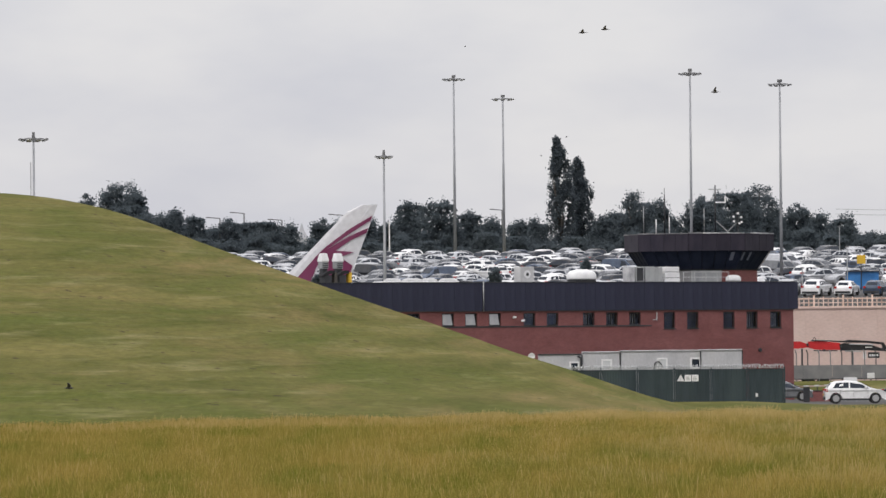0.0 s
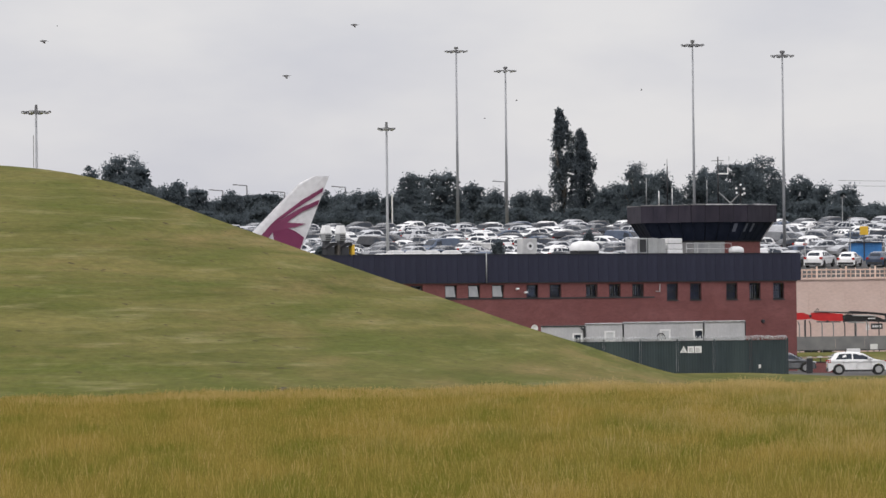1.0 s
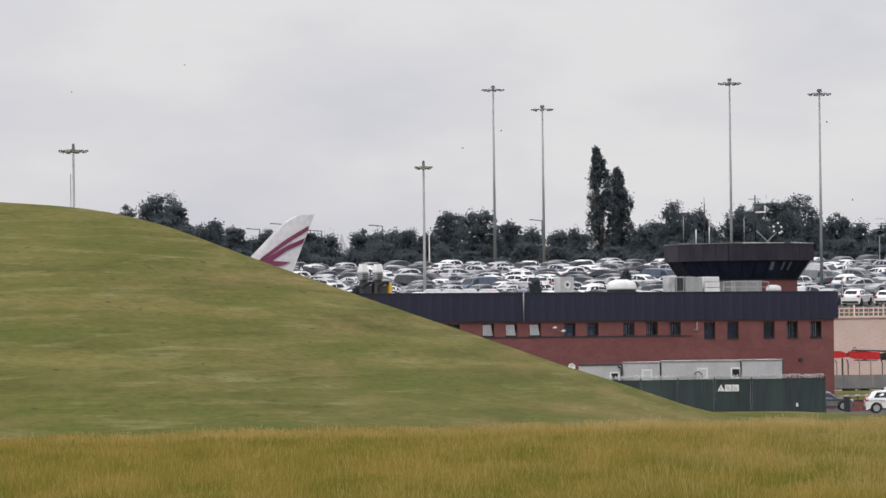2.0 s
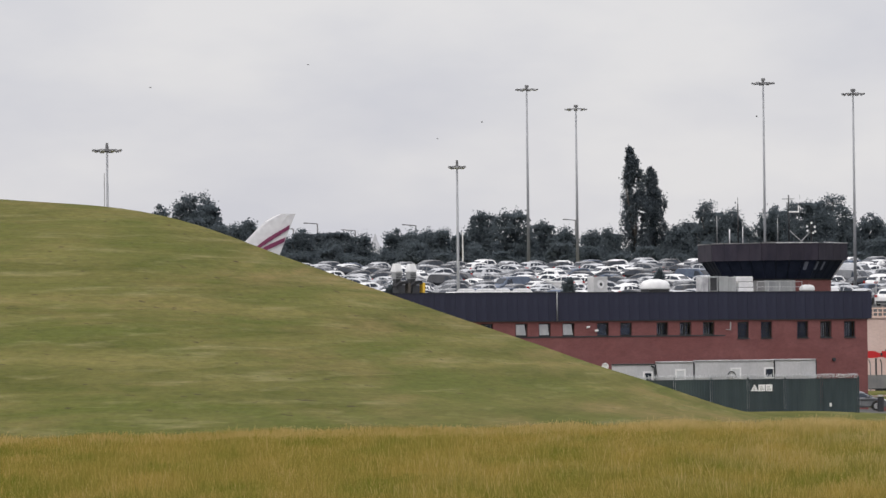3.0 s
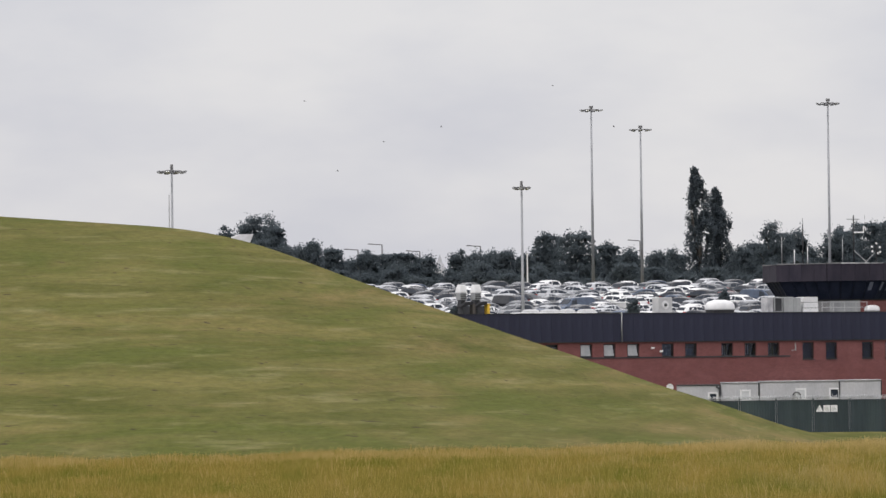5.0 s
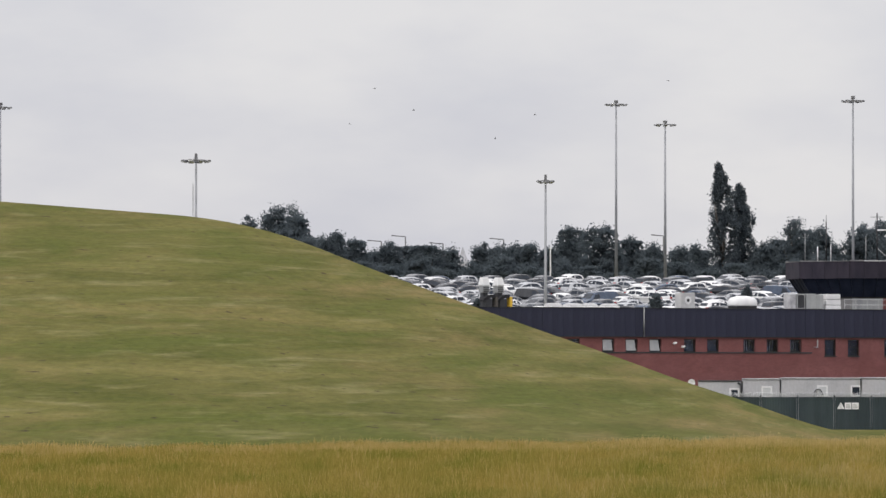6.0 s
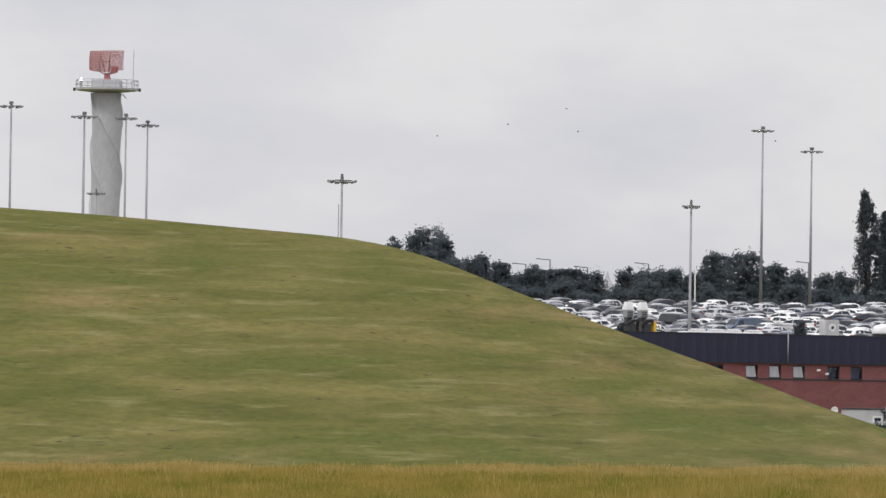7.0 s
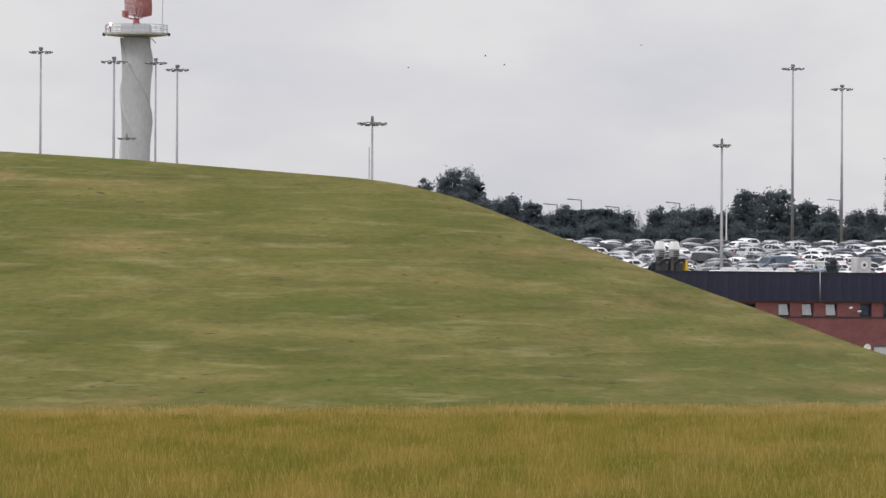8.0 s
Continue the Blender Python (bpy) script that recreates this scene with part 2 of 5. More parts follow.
M = dict(
    mown=mown_grass("mown_grass"),
    field=surface("field_soil", (0.16, 0.13, 0.05), (0.24, 0.19, 0.08), rough=0.95, scale=(0.3, 0.3, 0.3), fine=14, bump=0.5, spec=0.1),
    tarmac=surface("tarmac", (0.045, 0.045, 0.047), (0.075, 0.073, 0.07), rough=0.9, scale=(0.3, 0.3, 0.3), fine=40, bump=0.2),
    tall=leafy("tall_dry_grass", (0.345, 0.260, 0.068), (0.175, 0.186, 0.030), 0.24, c=(0.40, 0.305, 0.105), tip=(0.52, 0.40, 0.19)),
    straw=leafy("pale_seed_heads", (0.50, 0.37, 0.15), (0.40, 0.29, 0.09), 0.12, c=(0.52, 0.40, 0.19), tip=(0.56, 0.44, 0.22)),
    # both leaf colours have distance haze put in: paler and bluer than foliage
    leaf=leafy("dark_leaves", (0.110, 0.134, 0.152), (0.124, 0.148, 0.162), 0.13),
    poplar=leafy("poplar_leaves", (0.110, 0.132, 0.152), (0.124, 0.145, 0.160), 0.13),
    bark=surface("bark", (0.05, 0.044, 0.038), (0.08, 0.07, 0.06), scale=(3, 3, 1), bump=0.6),
    # brick and cladding colours include some haze: a little bluer and lifted
    brick=brickwork("red_brick"),
    cladding=surface("navy_cladding", (0.026, 0.028, 0.050), (0.039, 0.041, 0.067), rough=0.6, scale=(0.9, 0.9, 0.22), fine=6, bump=0.05, per=0.06, spec=0.2),
    fascia=surface("brown_black_cladding", (0.021, 0.019, 0.030), (0.035, 0.030, 0.043), rough=0.65, scale=(1.4, 1.4, 0.5), fine=6, bump=0.05, per=0.10, spec=0.2),
    edge=surface("pale_lead_edge", (0.30, 0.30, 0.32), (0.55, 0.55, 0.56), rough=0.6, scale=(2, 2, 2)),
    black=surface("black_paint", (0.018, 0.018, 0.02), (0.03, 0.03, 0.032), rough=0.7, spec=0.2),
    dark=surface("dark_frame", (0.020, 0.022, 0.026), (0.035, 0.036, 0.04), rough=0.5),
    glass=glass("window_glass"),
    cabin_glass=surface("dark_control_room_glass", (0.013, 0.017, 0.030), (0.022, 0.027, 0.045), rough=0.35, bump=0.0, fine=3, spec=0.01),
    tint=surface("tinted_car_glass", (0.017, 0.023, 0.034), (0.024, 0.032, 0.046), rough=0.08, bump=0.0, fine=3, spec=0.3),
    shade=surface("navy_blind", (0.040, 0.046, 0.070), (0.058, 0.064, 0.092), rough=0.8, scale=(1.5, 1.5, 1.5)),
    slate=surface("slate_blind", (0.10, 0.115, 0.155), (0.13, 0.145, 0.185), rough=0.8),
    blind=surface("white_blind", (0.40, 0.41, 0.43), (0.50, 0.51, 0.52), rough=0.8, scale=(2, 2, 2)),
    render=surface("off_white_render", (0.41, 0.41, 0.43), (0.51, 0.51, 0.53), rough=0.85, scale=(0.7, 0.7, 0.35), fine=12, bump=0.1, third=(0.39, 0.38, 0.37)),
    roofing=surface("grey_felt", (0.16, 0.16, 0.17), (0.22, 0.22, 0.22), rough=0.9),
    white=surface("white_paint", (0.68, 0.68, 0.69), (0.80, 0.80, 0.80), rough=0.45, scale=(1.5, 1.5, 1.5), bump=0.02),
    grey=surface("grey_enamel", (0.42, 0.42, 0.43), (0.55, 0.55, 0.55), rough=0.5, scale=(1.2, 1.2, 1.2), bump=0.03),
    fence=surface("dark_green_steel", (0.015, 0.028, 0.034), (0.027, 0.042, 0.049), rough=0.6, scale=(2.2, 2.2, 0.35), fine=10, bump=0.08, per=0.12, third=(0.036, 0.055, 0.057)),
    wire=surface("galvanised_wire", (0.34, 0.35, 0.37), (0.62, 0.63, 0.64), rough=0.4, metal=0.2),
    mast=surface("weathered_mast_steel", (0.25, 0.26, 0.28), (0.34, 0.35, 0.37), rough=0.6, metal=0.15, scale=(1, 1, 0.3), fine=12, bump=0.05),
    steel=surface("galvanised_steel", (0.27, 0.28, 0.29), (0.40, 0.41, 0.41), rough=0.5, metal=0.3, scale=(1, 1, 0.3), fine=12, bump=0.05),
    lamp=surface("floodlight_grey", (0.10, 0.10, 0.11), (0.18, 0.18, 0.18), rough=0.5),
    lens=surface("floodlight_glass", (0.50, 0.52, 0.54), (0.62, 0.63, 0.64), rough=0.15),
    concrete=surface("pale_concrete", (0.405, 0.412, 0.438), (0.46, 0.466, 0.488), rough=0.85, scale=(0.25, 0.25, 0.12), fine=10, bump=0.1, third=(0.40, 0.405, 0.425)),
    cream=surface("cream_wall", (0.56, 0.415, 0.36), (0.62, 0.475, 0.42), rough=0.85, scale=(0.25, 0.25, 0.5), fine=12, bump=0.08),
    timber=surface("pale_timber", (0.50, 0.35, 0.28), (0.64, 0.50, 0.42), rough=0.8, per=0.28),
    red=surface("red_paint", (0.45, 0.012, 0.016), (0.55, 0.02, 0.024), rough=0.4, bump=0.02),
    salmon=surface("weathered_red_paint", (0.30, 0.10, 0.098), (0.40, 0.16, 0.152), rough=0.7, scale=(1, 1, 1)),
    yellow=surface("yellow_paint", (0.60, 0.36, 0.02), (0.70, 0.44, 0.04), rough=0.5),
    blue=surface("blue_panel", (0.03, 0.16, 0.42), (0.05, 0.22, 0.52), rough=0.5),
    rubber=surface("tyre_rubber", (0.018, 0.018, 0.018), (0.03, 0.03, 0.03), rough=0.85),
    alloy=surface("alloy_rim", (0.35, 0.35, 0.36), (0.5, 0.5, 0.5), rough=0.35, metal=0.7),
    tail_lens=surface("red_lens", (0.30, 0.01, 0.01), (0.40, 0.02, 0.02), rough=0.2),
    head_lens=surface("clear_lens", (0.5, 0.52, 0.55), (0.65, 0.66, 0.68), rough=0.12),
    plane=surface("aircraft_white", (0.54, 0.54, 0.57), (0.62, 0.62, 0.64), rough=0.35, scale=(0.5, 0.5, 0.5), fine=4, bump=0.0),
    maroon=surface("maroon_livery", (0.135, 0.018, 0.065), (0.165, 0.026, 0.080), rough=0.35, scale=(0.5, 0.5, 0.5), bump=0.0),
    feather=surface("dark_feathers", (0.035, 0.034, 0.036), (0.08, 0.078, 0.08), rough=0.8, scale=(6, 6, 6)),
    beacon=glow("beacon_light", (1.0, 0.55, 0.5), 6.0),
)
CAR_PAINT = dict(
    white=((0.72, 0.72, 0.73), (0.78, 0.78, 0.78)), silver=((0.42, 0.43, 0.45), (0.48, 0.49, 0.51)), grey=((0.14, 0.145, 0.155), (0.18, 0.185, 0.195)),
    black=((0.018, 0.020, 0.025), (0.028, 0.030, 0.036)), blue=((0.04, 0.06, 0.10), (0.055, 0.08, 0.13)), red=((0.13, 0.025, 0.025), (0.17, 0.035, 0.035)))
for key, (a, b) in CAR_PAINT.items():
    M["car_" + key] = surface("car_paint_" + key, a, b, rough=0.22, metal=0.35 if key in ("silver", "grey") else 0.0, fine=4, bump=0.0, per=0.1, spec=0.6)


# ------------------------------------------------------------ mesh helpers
def part(name, bm, material, parent=None, label="", loc=(0, 0, 0), smooth=False, kind=""):
    """Links a bmesh as one mesh object under a thing or a part."""
    me = bpy.data.meshes.new(name)
    bmesh.ops.recalc_face_normals(bm, faces=bm.faces)
    bm.to_mesh(me)
    bm.free()
    me.materials.append(M[material])
    if smooth:
        me.polygons.foreach_set("use_smooth", [True] * len(me.polygons))
    ob = new(name, me)
    ob.parent, ob.location = parent, loc
    return tagged(ob, label, "", "", kind)


def share(ob, parent, m):
    """Another object on the mesh of ob, under the same kind of parent."""
    o = new(ob.name.split(".")[0], ob.data)
    o.parent, o.matrix_basis = parent, m
    if "label" in ob:
        o["label"] = ob["label"]
    return o


def thing(name, label, category, at, rz=0.0, group="", kind=""):
    ob = tagged(new(name), label, category, group, kind)
    ob.empty_display_size = 0.2
    ob.matrix_basis = pose(*at, 0, 0, rz)
    return ob


def box(bm, x0, x1, y0, y1, z0, z1, bevel=0.0):
    vs = bmesh.ops.create_cube(bm, size=1, matrix=Matrix.Translation(((x0 + x1) / 2, (y0 + y1) / 2, (z0 + z1) / 2)) @ Matrix.Diagonal((x1 - x0, y1 - y0, z1 - z0, 1)))["verts"]
    if bevel:
        es = list({e for v in vs for e in v.link_edges})
        bmesh.ops.bevel(bm, geom=es, offset=bevel, segments=2, affect="EDGES", profile=0.5)
    return bm


def tube(bm, p, q, r0, r1=None, n=10):
    """A tapered round bar from p to q."""
    p, q = Vector(p), Vector(q)
    r1 = r0 if r1 is None else r1
    turn = (q - p).to_track_quat("Z", "Y").to_matrix().to_4x4()
    bmesh.ops.create_cone(bm, cap_ends=True, segments=n, radius1=r0, radius2=r1, depth=(q - p).length, matrix=Matrix.Translation((p + q) / 2) @ turn)
    return bm


def slab(bm, outline, axis, a, b):
    """A flat outline of (u, v), given depth from a to b along the axis."""
    def put(u, v, w):
        return {"x": (w, u, v), "y": (u, w, v), "z": (u, v, w)}[axis]
    lo = [bm.verts.new(put(u, v, a)) for u, v in outline]
    hi = [bm.verts.new(put(u, v, b)) for u, v in outline]
    bm.faces.new(lo)
    bm.faces.new(hi[::-1])
    for i in range(len(lo)):
        j = (i + 1) % len(lo)
        bm.faces.new((lo[j], lo[i], hi[i], hi[j]))
    return bm


def loft(bm, rings, close=True):
    """Skin over rings of equal length, with both ends closed."""
    made = [[bm.verts.new(p) for p in r] for r in rings]
    for r, s in zip(made, made[1:]):
        for i in range(len(r)):
            j = (i + 1) % len(r)
            bm.faces.new((r[i], r[j], s[j], s[i]))
    if close:
        bm.faces.new(made[0][::-1])
        bm.faces.new(made[-1])
    return bm


def B():
    return bmesh.new()


def ramp01(v):
    v = min(max(v, 0.0), 1.0)
    return v * v * (3 - 2 * v)


# ------------------------------------------------------------ ground: one sheet with the field, the berm, the airfield and the raised car park
CREST_X = np.arange(-400.0, 60.0, 0.5)
CREST = np.interp(CREST_X, [-400, -150, -60, -43, -35, -27, -21.7, -18.8, -16, -13.6, -8, -4, 0.5, 3.5, 7.4, 9.5, 12.2, 15, 20, 60],
                  [17, 15.6, 14.4, 13.9, 13.43, 12.8, 12.4, 11.9, 11.05, 10.05, 7.98, 6.53, 4.97, 3.83, 2.6, 1.8, 0.95, 0.45, 0.1, 0.0])
CREST = np.convolve(np.pad(CREST, 3, mode="edge"), np.ones(7) / 7, mode="valid")


def ground_z(x, y):
    if y < 55:
        base = 1.35 + 1.5 * ramp01((52 - y) / 40)
    elif y < 400:
        base = 1.35 - 1.35 * ramp01((y - 197) / 60)
    elif y < 534:
        base = 0.0
    else:
        base = 8.2 * ramp01((y - 533) / 9) + 5.0 * min(max((y - 545) / 100, 0), 1.05) - 4.8 * ramp01((y - 655) / 60) - 9.0 * ramp01((y - 900) / 800)
    base += 0.0105 * x * ramp01((y - 55) / 60) * (1 - ramp01((y - 205) / 60))
    base -= 0.36 * ramp01((x - 20) / 8) * ramp01((y - 300) / 60) * (1 - ramp01((y - 440) / 60))
    base += 1.0 * ramp01((x - 20) / 6) * ramp01((y - 432) / 16) * (1 - ramp01((y - 462) / 6))
    base += 0.0185 * min(max(-5.0 - x, 0.0), 110.0) * ramp01((y - 445) / 25) * (1 - ramp01((y - 515) / 15))      # the taxiway climbs
    rise = float(np.interp(x, CREST_X, CREST))
    wave = 0.10 * noise.noise(Vector((x * 0.06, y * 0.05, 0))) + 0.05 * noise.noise(Vector((x * 0.25, y * 0.2, 3)))
    if 205 < y <= 300:
        u = (y - 205) / 95
        base += (rise * (u * 1.12 - 0.12 * u ** 3) + wave * min(1, rise / 3)) if rise > 0 else 0
    elif 300 < y < 384:
        base += rise * (1 - ramp01((y - 300) / 84) ** 0.8)
    return base


def build_ground():
    xs = np.concatenate([np.linspace(-4200, -420, 8), np.linspace(-400, -90, 40), np.arange(-88, 64, 1.0), np.linspace(66, 400, 30), np.linspace(450, 4200, 8)])
    ys = np.concatenate([np.linspace(-600, -20, 6), np.arange(-10, 60, 4.0), np.arange(60, 200, 5.0), np.arange(200, 392, 1.6), np.arange(393, 530, 3.0), np.arange(531, 548, 1.0),
                         np.arange(550, 730, 6.0), np.linspace(740, 1000, 14), np.linspace(1100, 4700, 14)])
    verts = [(x, y, ground_z(x, y)) for y in ys for x in xs]
    w = len(xs)
    faces, slot = [], []
    for j in range(len(ys) - 1):
        for i in range(w - 1):
            faces.append((j * w + i, j * w + i + 1, (j + 1) * w + i + 1, (j + 1) * w + i))
            ym = ys[j]
            slot.append(1 if ym < 199 else 2 if (530 <= ym < 655 or 392 < ym < 430 or 468 < ym < 530) else 0)
    me = bpy.data.meshes.new("ground")
    me.from_pydata(verts, [], faces)
    for k in ("mown", "field", "tarmac"):
        me.materials.append(M[k])
    me.polygons.foreach_set("material_index", slot)
    me.polygons.foreach_set("use_smooth", [True] * len(faces))
    tagged(new("ground", me), "mown grass berm, rough field and tarmac airfield ground", "ground", kind="structure")


build_ground()


def quads(name, pts, material):
    """One mesh of loose four-cornered leaves or blades: pts has the shape (count, 4, 3)."""
    me = bpy.data.meshes.new(name)
    k = len(pts)
    me.vertices.add(4 * k)
    me.vertices.foreach_set("co", np.asarray(pts, dtype=np.float32).ravel())
    me.loops.add(4 * k)
    me.loops.foreach_set("vertex_index", np.arange(4 * k, dtype=np.int32))
    me.polygons.add(k)
    me.polygons.foreach_set("loop_start", np.arange(0, 4 * k, 4, dtype=np.int32))
    me.update(calc_edges=True)
    me.materials.append(M[material])
    return me


def blades(name, label, material, count, area, height, width, lean, per, seed):
    """Tufts of upright, tapering, leaning blades, scattered over a stretch of ground and joined as stuff."""
    rng = np.random.default_rng(seed)
    x0, x1, y0, y1 = area
    cy = y0 + (y1 - y0) * rng.random(count)
    cx = x0 + (x1 - x0) * rng.random(count)
    wedge = np.abs(cx + 0.034 * cy) < 0.118 * cy + 2      # the wedge of land in front of the watcher
    cx, cy = cx[wedge], cy[wedge]
    cz = np.array([ground_z(x, y) - 0.02 for x, y in zip(cx, cy)])
    swell = np.array([1 + 0.30 * noise.noise(Vector((x * 0.45, y * 0.10, 7))) + 0.22 * noise.noise(Vector((x * 1.3, y * 0.5, 2))) for x, y in zip(cx, cy)])
    tall = height * (0.78 + 0.4 * rng.random(len(cx))) * swell
    k = len(cx) * per
    foot = np.repeat(np.stack([cx, cy, cz], 1), per, 0)
    foot[:, :2] += rng.normal(0, 0.19, (k, 2))
    h = np.repeat(tall, per) * (0.62 + 0.48 * rng.random(k))
    tip = foot + np.stack([rng.normal(0, lean, k) * h, rng.normal(0, lean, k) * h, h], 1)
    w = width * (0.6 + 0.8 * rng.random(k))
    turn = rng.normal(0, 0.3, k)
    side = np.stack([np.cos(turn) * w, np.sin(turn) * w, np.zeros(k)], 1)
    pts = np.stack([foot - side, foot + side, tip + side * 0.35, tip - side * 0.35], 1)
    return tagged(new(name, quads(name, pts, material)), label, "grass", kind="stuff")


blades("tall_grass", "tall dry straw-coloured meadow grass with green patches", "tall", 30000, (-32, 20, 68, 199), 0.46, 0.0065, 0.26, 20, 5)
blades("seed_heads", "pale ripe seed heads along the far edge of the field", "straw", 9000, (-32, 20, 186, 199), 0.47, 0.008, 0.22, 8, 6)
blades("seed_heads", "pale ripe seed heads scattered through the meadow", "straw", 5200, (-32, 20, 75, 190), 0.52, 0.007, 0.22, 3, 9)


# ------------------------------------------------------------ trees
def tree(x, y, top, spread, seed, shape="broad"):
    """A tapered trunk with limbs and a crown of leaf clumps with an uneven outline; shape: broad, tall, conifer or shrub."""
    z0 = ground_z(x, y) - 0.1
    rng = np.random.default_rng(seed)
    name, label, group = dict(
        broad=("tree", "dark green broadleaf tree behind the car park", "line of trees"),
        shrub=("hedge_shrub", "dense dark green shrub along the car park edge", "hedge shrubs"),
        tall=("poplar_tree", "tall slender dark green poplar tree behind the car park", "poplars"),
        conifer=("conifer", "narrow dark green conifer standing behind the brick building", "conifers"))[shape]
    t = thing(name, label, "shrub" if shape == "shrub" else "tree", (x, y, z0), group=group)
    H = top - z0
    reach = spread / 2
    if shape == "tall":
        n, u = 250, rng.random(250) ** 0.95
        out = reach * np.interp(u, [0, 0.1, 0.3, 0.6, 0.8, 0.93, 1.0], [0.75, 1.0, 1.0, 0.82, 0.58, 0.32, 0.05])
        rad = out * np.sqrt(rng.random(n)) * rng.uniform(0.75, 1.08, n)
        a = rng.uniform(0, 6.283, n)
        mid = np.stack([rad * np.cos(a) - 0.09 * reach * np.clip(u - 0.72, 0, 1) * 10, rad * np.sin(a), H * (0.10 + 0.88 * u)], 1)
        size, stretch, per = rng.uniform(0.3, 0.62, n) * np.interp(u, [0, 0.8, 1], [1.1, 0.9, 0.5]), 2.0, 90
    elif shape == "conifer":
        n, u = 60, rng.random(60)
        out = reach * np.interp(u, [0, 0.12, 0.8, 1.0], [0.85, 1.0, 0.6, 0.3])
        rad, a = out * np.sqrt(rng.random(n)), rng.uniform(0, 6.283, n)
        mid = np.stack([rad * np.cos(a), rad * np.sin(a), H * (0.06 + 0.9 * u)], 1)
        size, stretch, per = rng.uniform(0.18, 0.32, n), 1.5, 70
    else:
        n = int(np.clip(40 + 13 * spread, 60, 130))
        bulge = rng.uniform(0.8, 1.15, 9)                       # uneven outline round the crown
        d = rng.normal(0, 1, (n, 3))
        d /= np.linalg.norm(d, axis=1)[:, None]
        swell = np.interp(np.arctan2(d[:, 2], d[:, 0]), np.linspace(-3.142, 3.142, 9), bulge)
        far = np.where(rng.random(n) < 0.62, rng.uniform(0.86, 1.0, n), rng.uniform(0.25, 0.86, n)) * swell
        high = H * (0.46 if shape == "broad" else 0.5)
        mid = d * far[:, None] * np.array([reach, reach * 0.9, high * 0.92])
        mid[:, 2] += H - high
        mid[:, 2] = np.clip(mid[:, 2], 0.3, H - 0.3)
        size, stretch, per = rng.uniform(0.45, 0.95, n) * (0.75 + 0.05 * spread), 0.85, 120
    # loose leaves round the middle of each clump, facing every way
    k = n * per
    c = np.repeat(mid, per, 0) + rng.normal(0, 0.42 if shape == "tall" else 0.5, (k, 3)) * np.repeat(size, per)[:, None] * np.array([1, 1, stretch])
    leaf = rng.uniform(0.06, 0.14, k)
    inner = 1600 if shape in ("broad", "shrub") else 1100         # shaded foliage inside the crown
    if shape in ("broad", "shrub"):
        core = np.clip(rng.normal(0, 0.5, (inner, 3)), -0.85, 0.85) * np.array([reach, reach * 0.8, H * 0.5]) + np.array([0, 0, H * 0.48])
        core[:, :2] *= np.interp(core[:, 2] / H, [0.5, 1.0], [1.0, 0.45])[:, None]
        core[:, 2] = np.clip(core[:, 2], 0.2, H * 0.9)
    else:
        pick = rng.integers(0, n, inner)
        core = mid[pick] * np.array([0.7, 0.6, 0.93]) + rng.normal(0, 0.12, (inner, 3))
    c = np.concatenate([c, core])
    leaf = np.concatenate([leaf, rng.uniform(0.22, 0.40, inner) * (1.0 if shape in ("broad", "shrub") else 0.55)])
    e1 = rng.normal(0, 1, (len(c), 3))
    e1 /= np.linalg.norm(e1, axis=1)[:, None]
    e2 = np.cross(e1, rng.normal(0, 1, (len(c), 3)))
    e2 /= np.linalg.norm(e2, axis=1)[:, None]
    e1, e2 = e1 * (leaf * 1.25)[:, None], e2 * (leaf * 0.8)[:, None]
    bm = B()
    tube(bm, (0, 0, 0), (0.1, 0, H * 0.6), (0.05 + 0.022 * H) * (0.55 if shape == "tall" else 1), 0.08, 8)
    for q in mid[rng.integers(0, n, 8)]:
        tube(bm, (0, 0, max(0.2, q[2] * 0.55)), tuple(q), 0.12, 0.04, 6)
    part("trunk", bm, "bark", t, smooth=True)
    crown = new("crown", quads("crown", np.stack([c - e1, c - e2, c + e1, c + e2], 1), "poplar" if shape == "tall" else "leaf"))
    crown.parent = t
    return t


# across, height of the top, spread of the crown
TREES = [(-46.0, 23.6, 2.6), (-43.3, 24.9, 4.6), (-41.4, 25.0, 5.0), (-39.6, 24.3, 3.6), (-36.8, 21.3, 4.2), (-34.9, 21.3, 4.6), (-32.5, 21.3, 4.2), (-30.1, 19.7, 4.2), (-27.7, 20.3, 4.4), (-25.4, 20.6, 4.2),
         (-22.9, 20.4, 4.4), (-20.3, 19.8, 4.0), (-16.0, 20.1, 4.2), (-13.7, 20.0, 3.8), (-11.5, 20.4, 4.0), (-9.5, 20.4, 2.8), (-7.1, 19.9, 4.0),
         (-4.3, 23.0, 5.8), (0.0, 22.8, 6.2), (3.7, 21.4, 5.2), (6.3, 19.8, 4.2), (10.0, 19.8, 4.4), (12.6, 20.1, 4.2), (20.8, 20.1, 4.0), (23.3, 21.4, 5.0), (25.6, 22.6, 5.4), (28.4, 22.0, 4.8),
         (30.5, 20.1, 2.6), (33.3, 21.9, 4.4), (35.3, 23.1, 5.6), (38.3, 23.9, 7.0), (41.6, 23.6, 6.4), (44.6, 20.9, 4.6), (46.7, 21.2, 4.4), (49.4, 20.5, 4.6), (52.3, 20.0, 4.2),
         (55.3, 17.8, 3.8), (57.6, 17.9, 3.6), (60.1, 17.7, 3.8), (63.0, 18.2, 4.4)]
for k, (x, top, spread) in enumerate(TREES):
    tree(x, 740 + 4 * ((k * 7) % 5) - 8, top + 0.5, spread * 1.08, 100 + k)
tree(15.75, 738, 31.2, 5.0, 7, "tall")
tree(18.45, 741, 28.4, 4.7, 8, "tall")
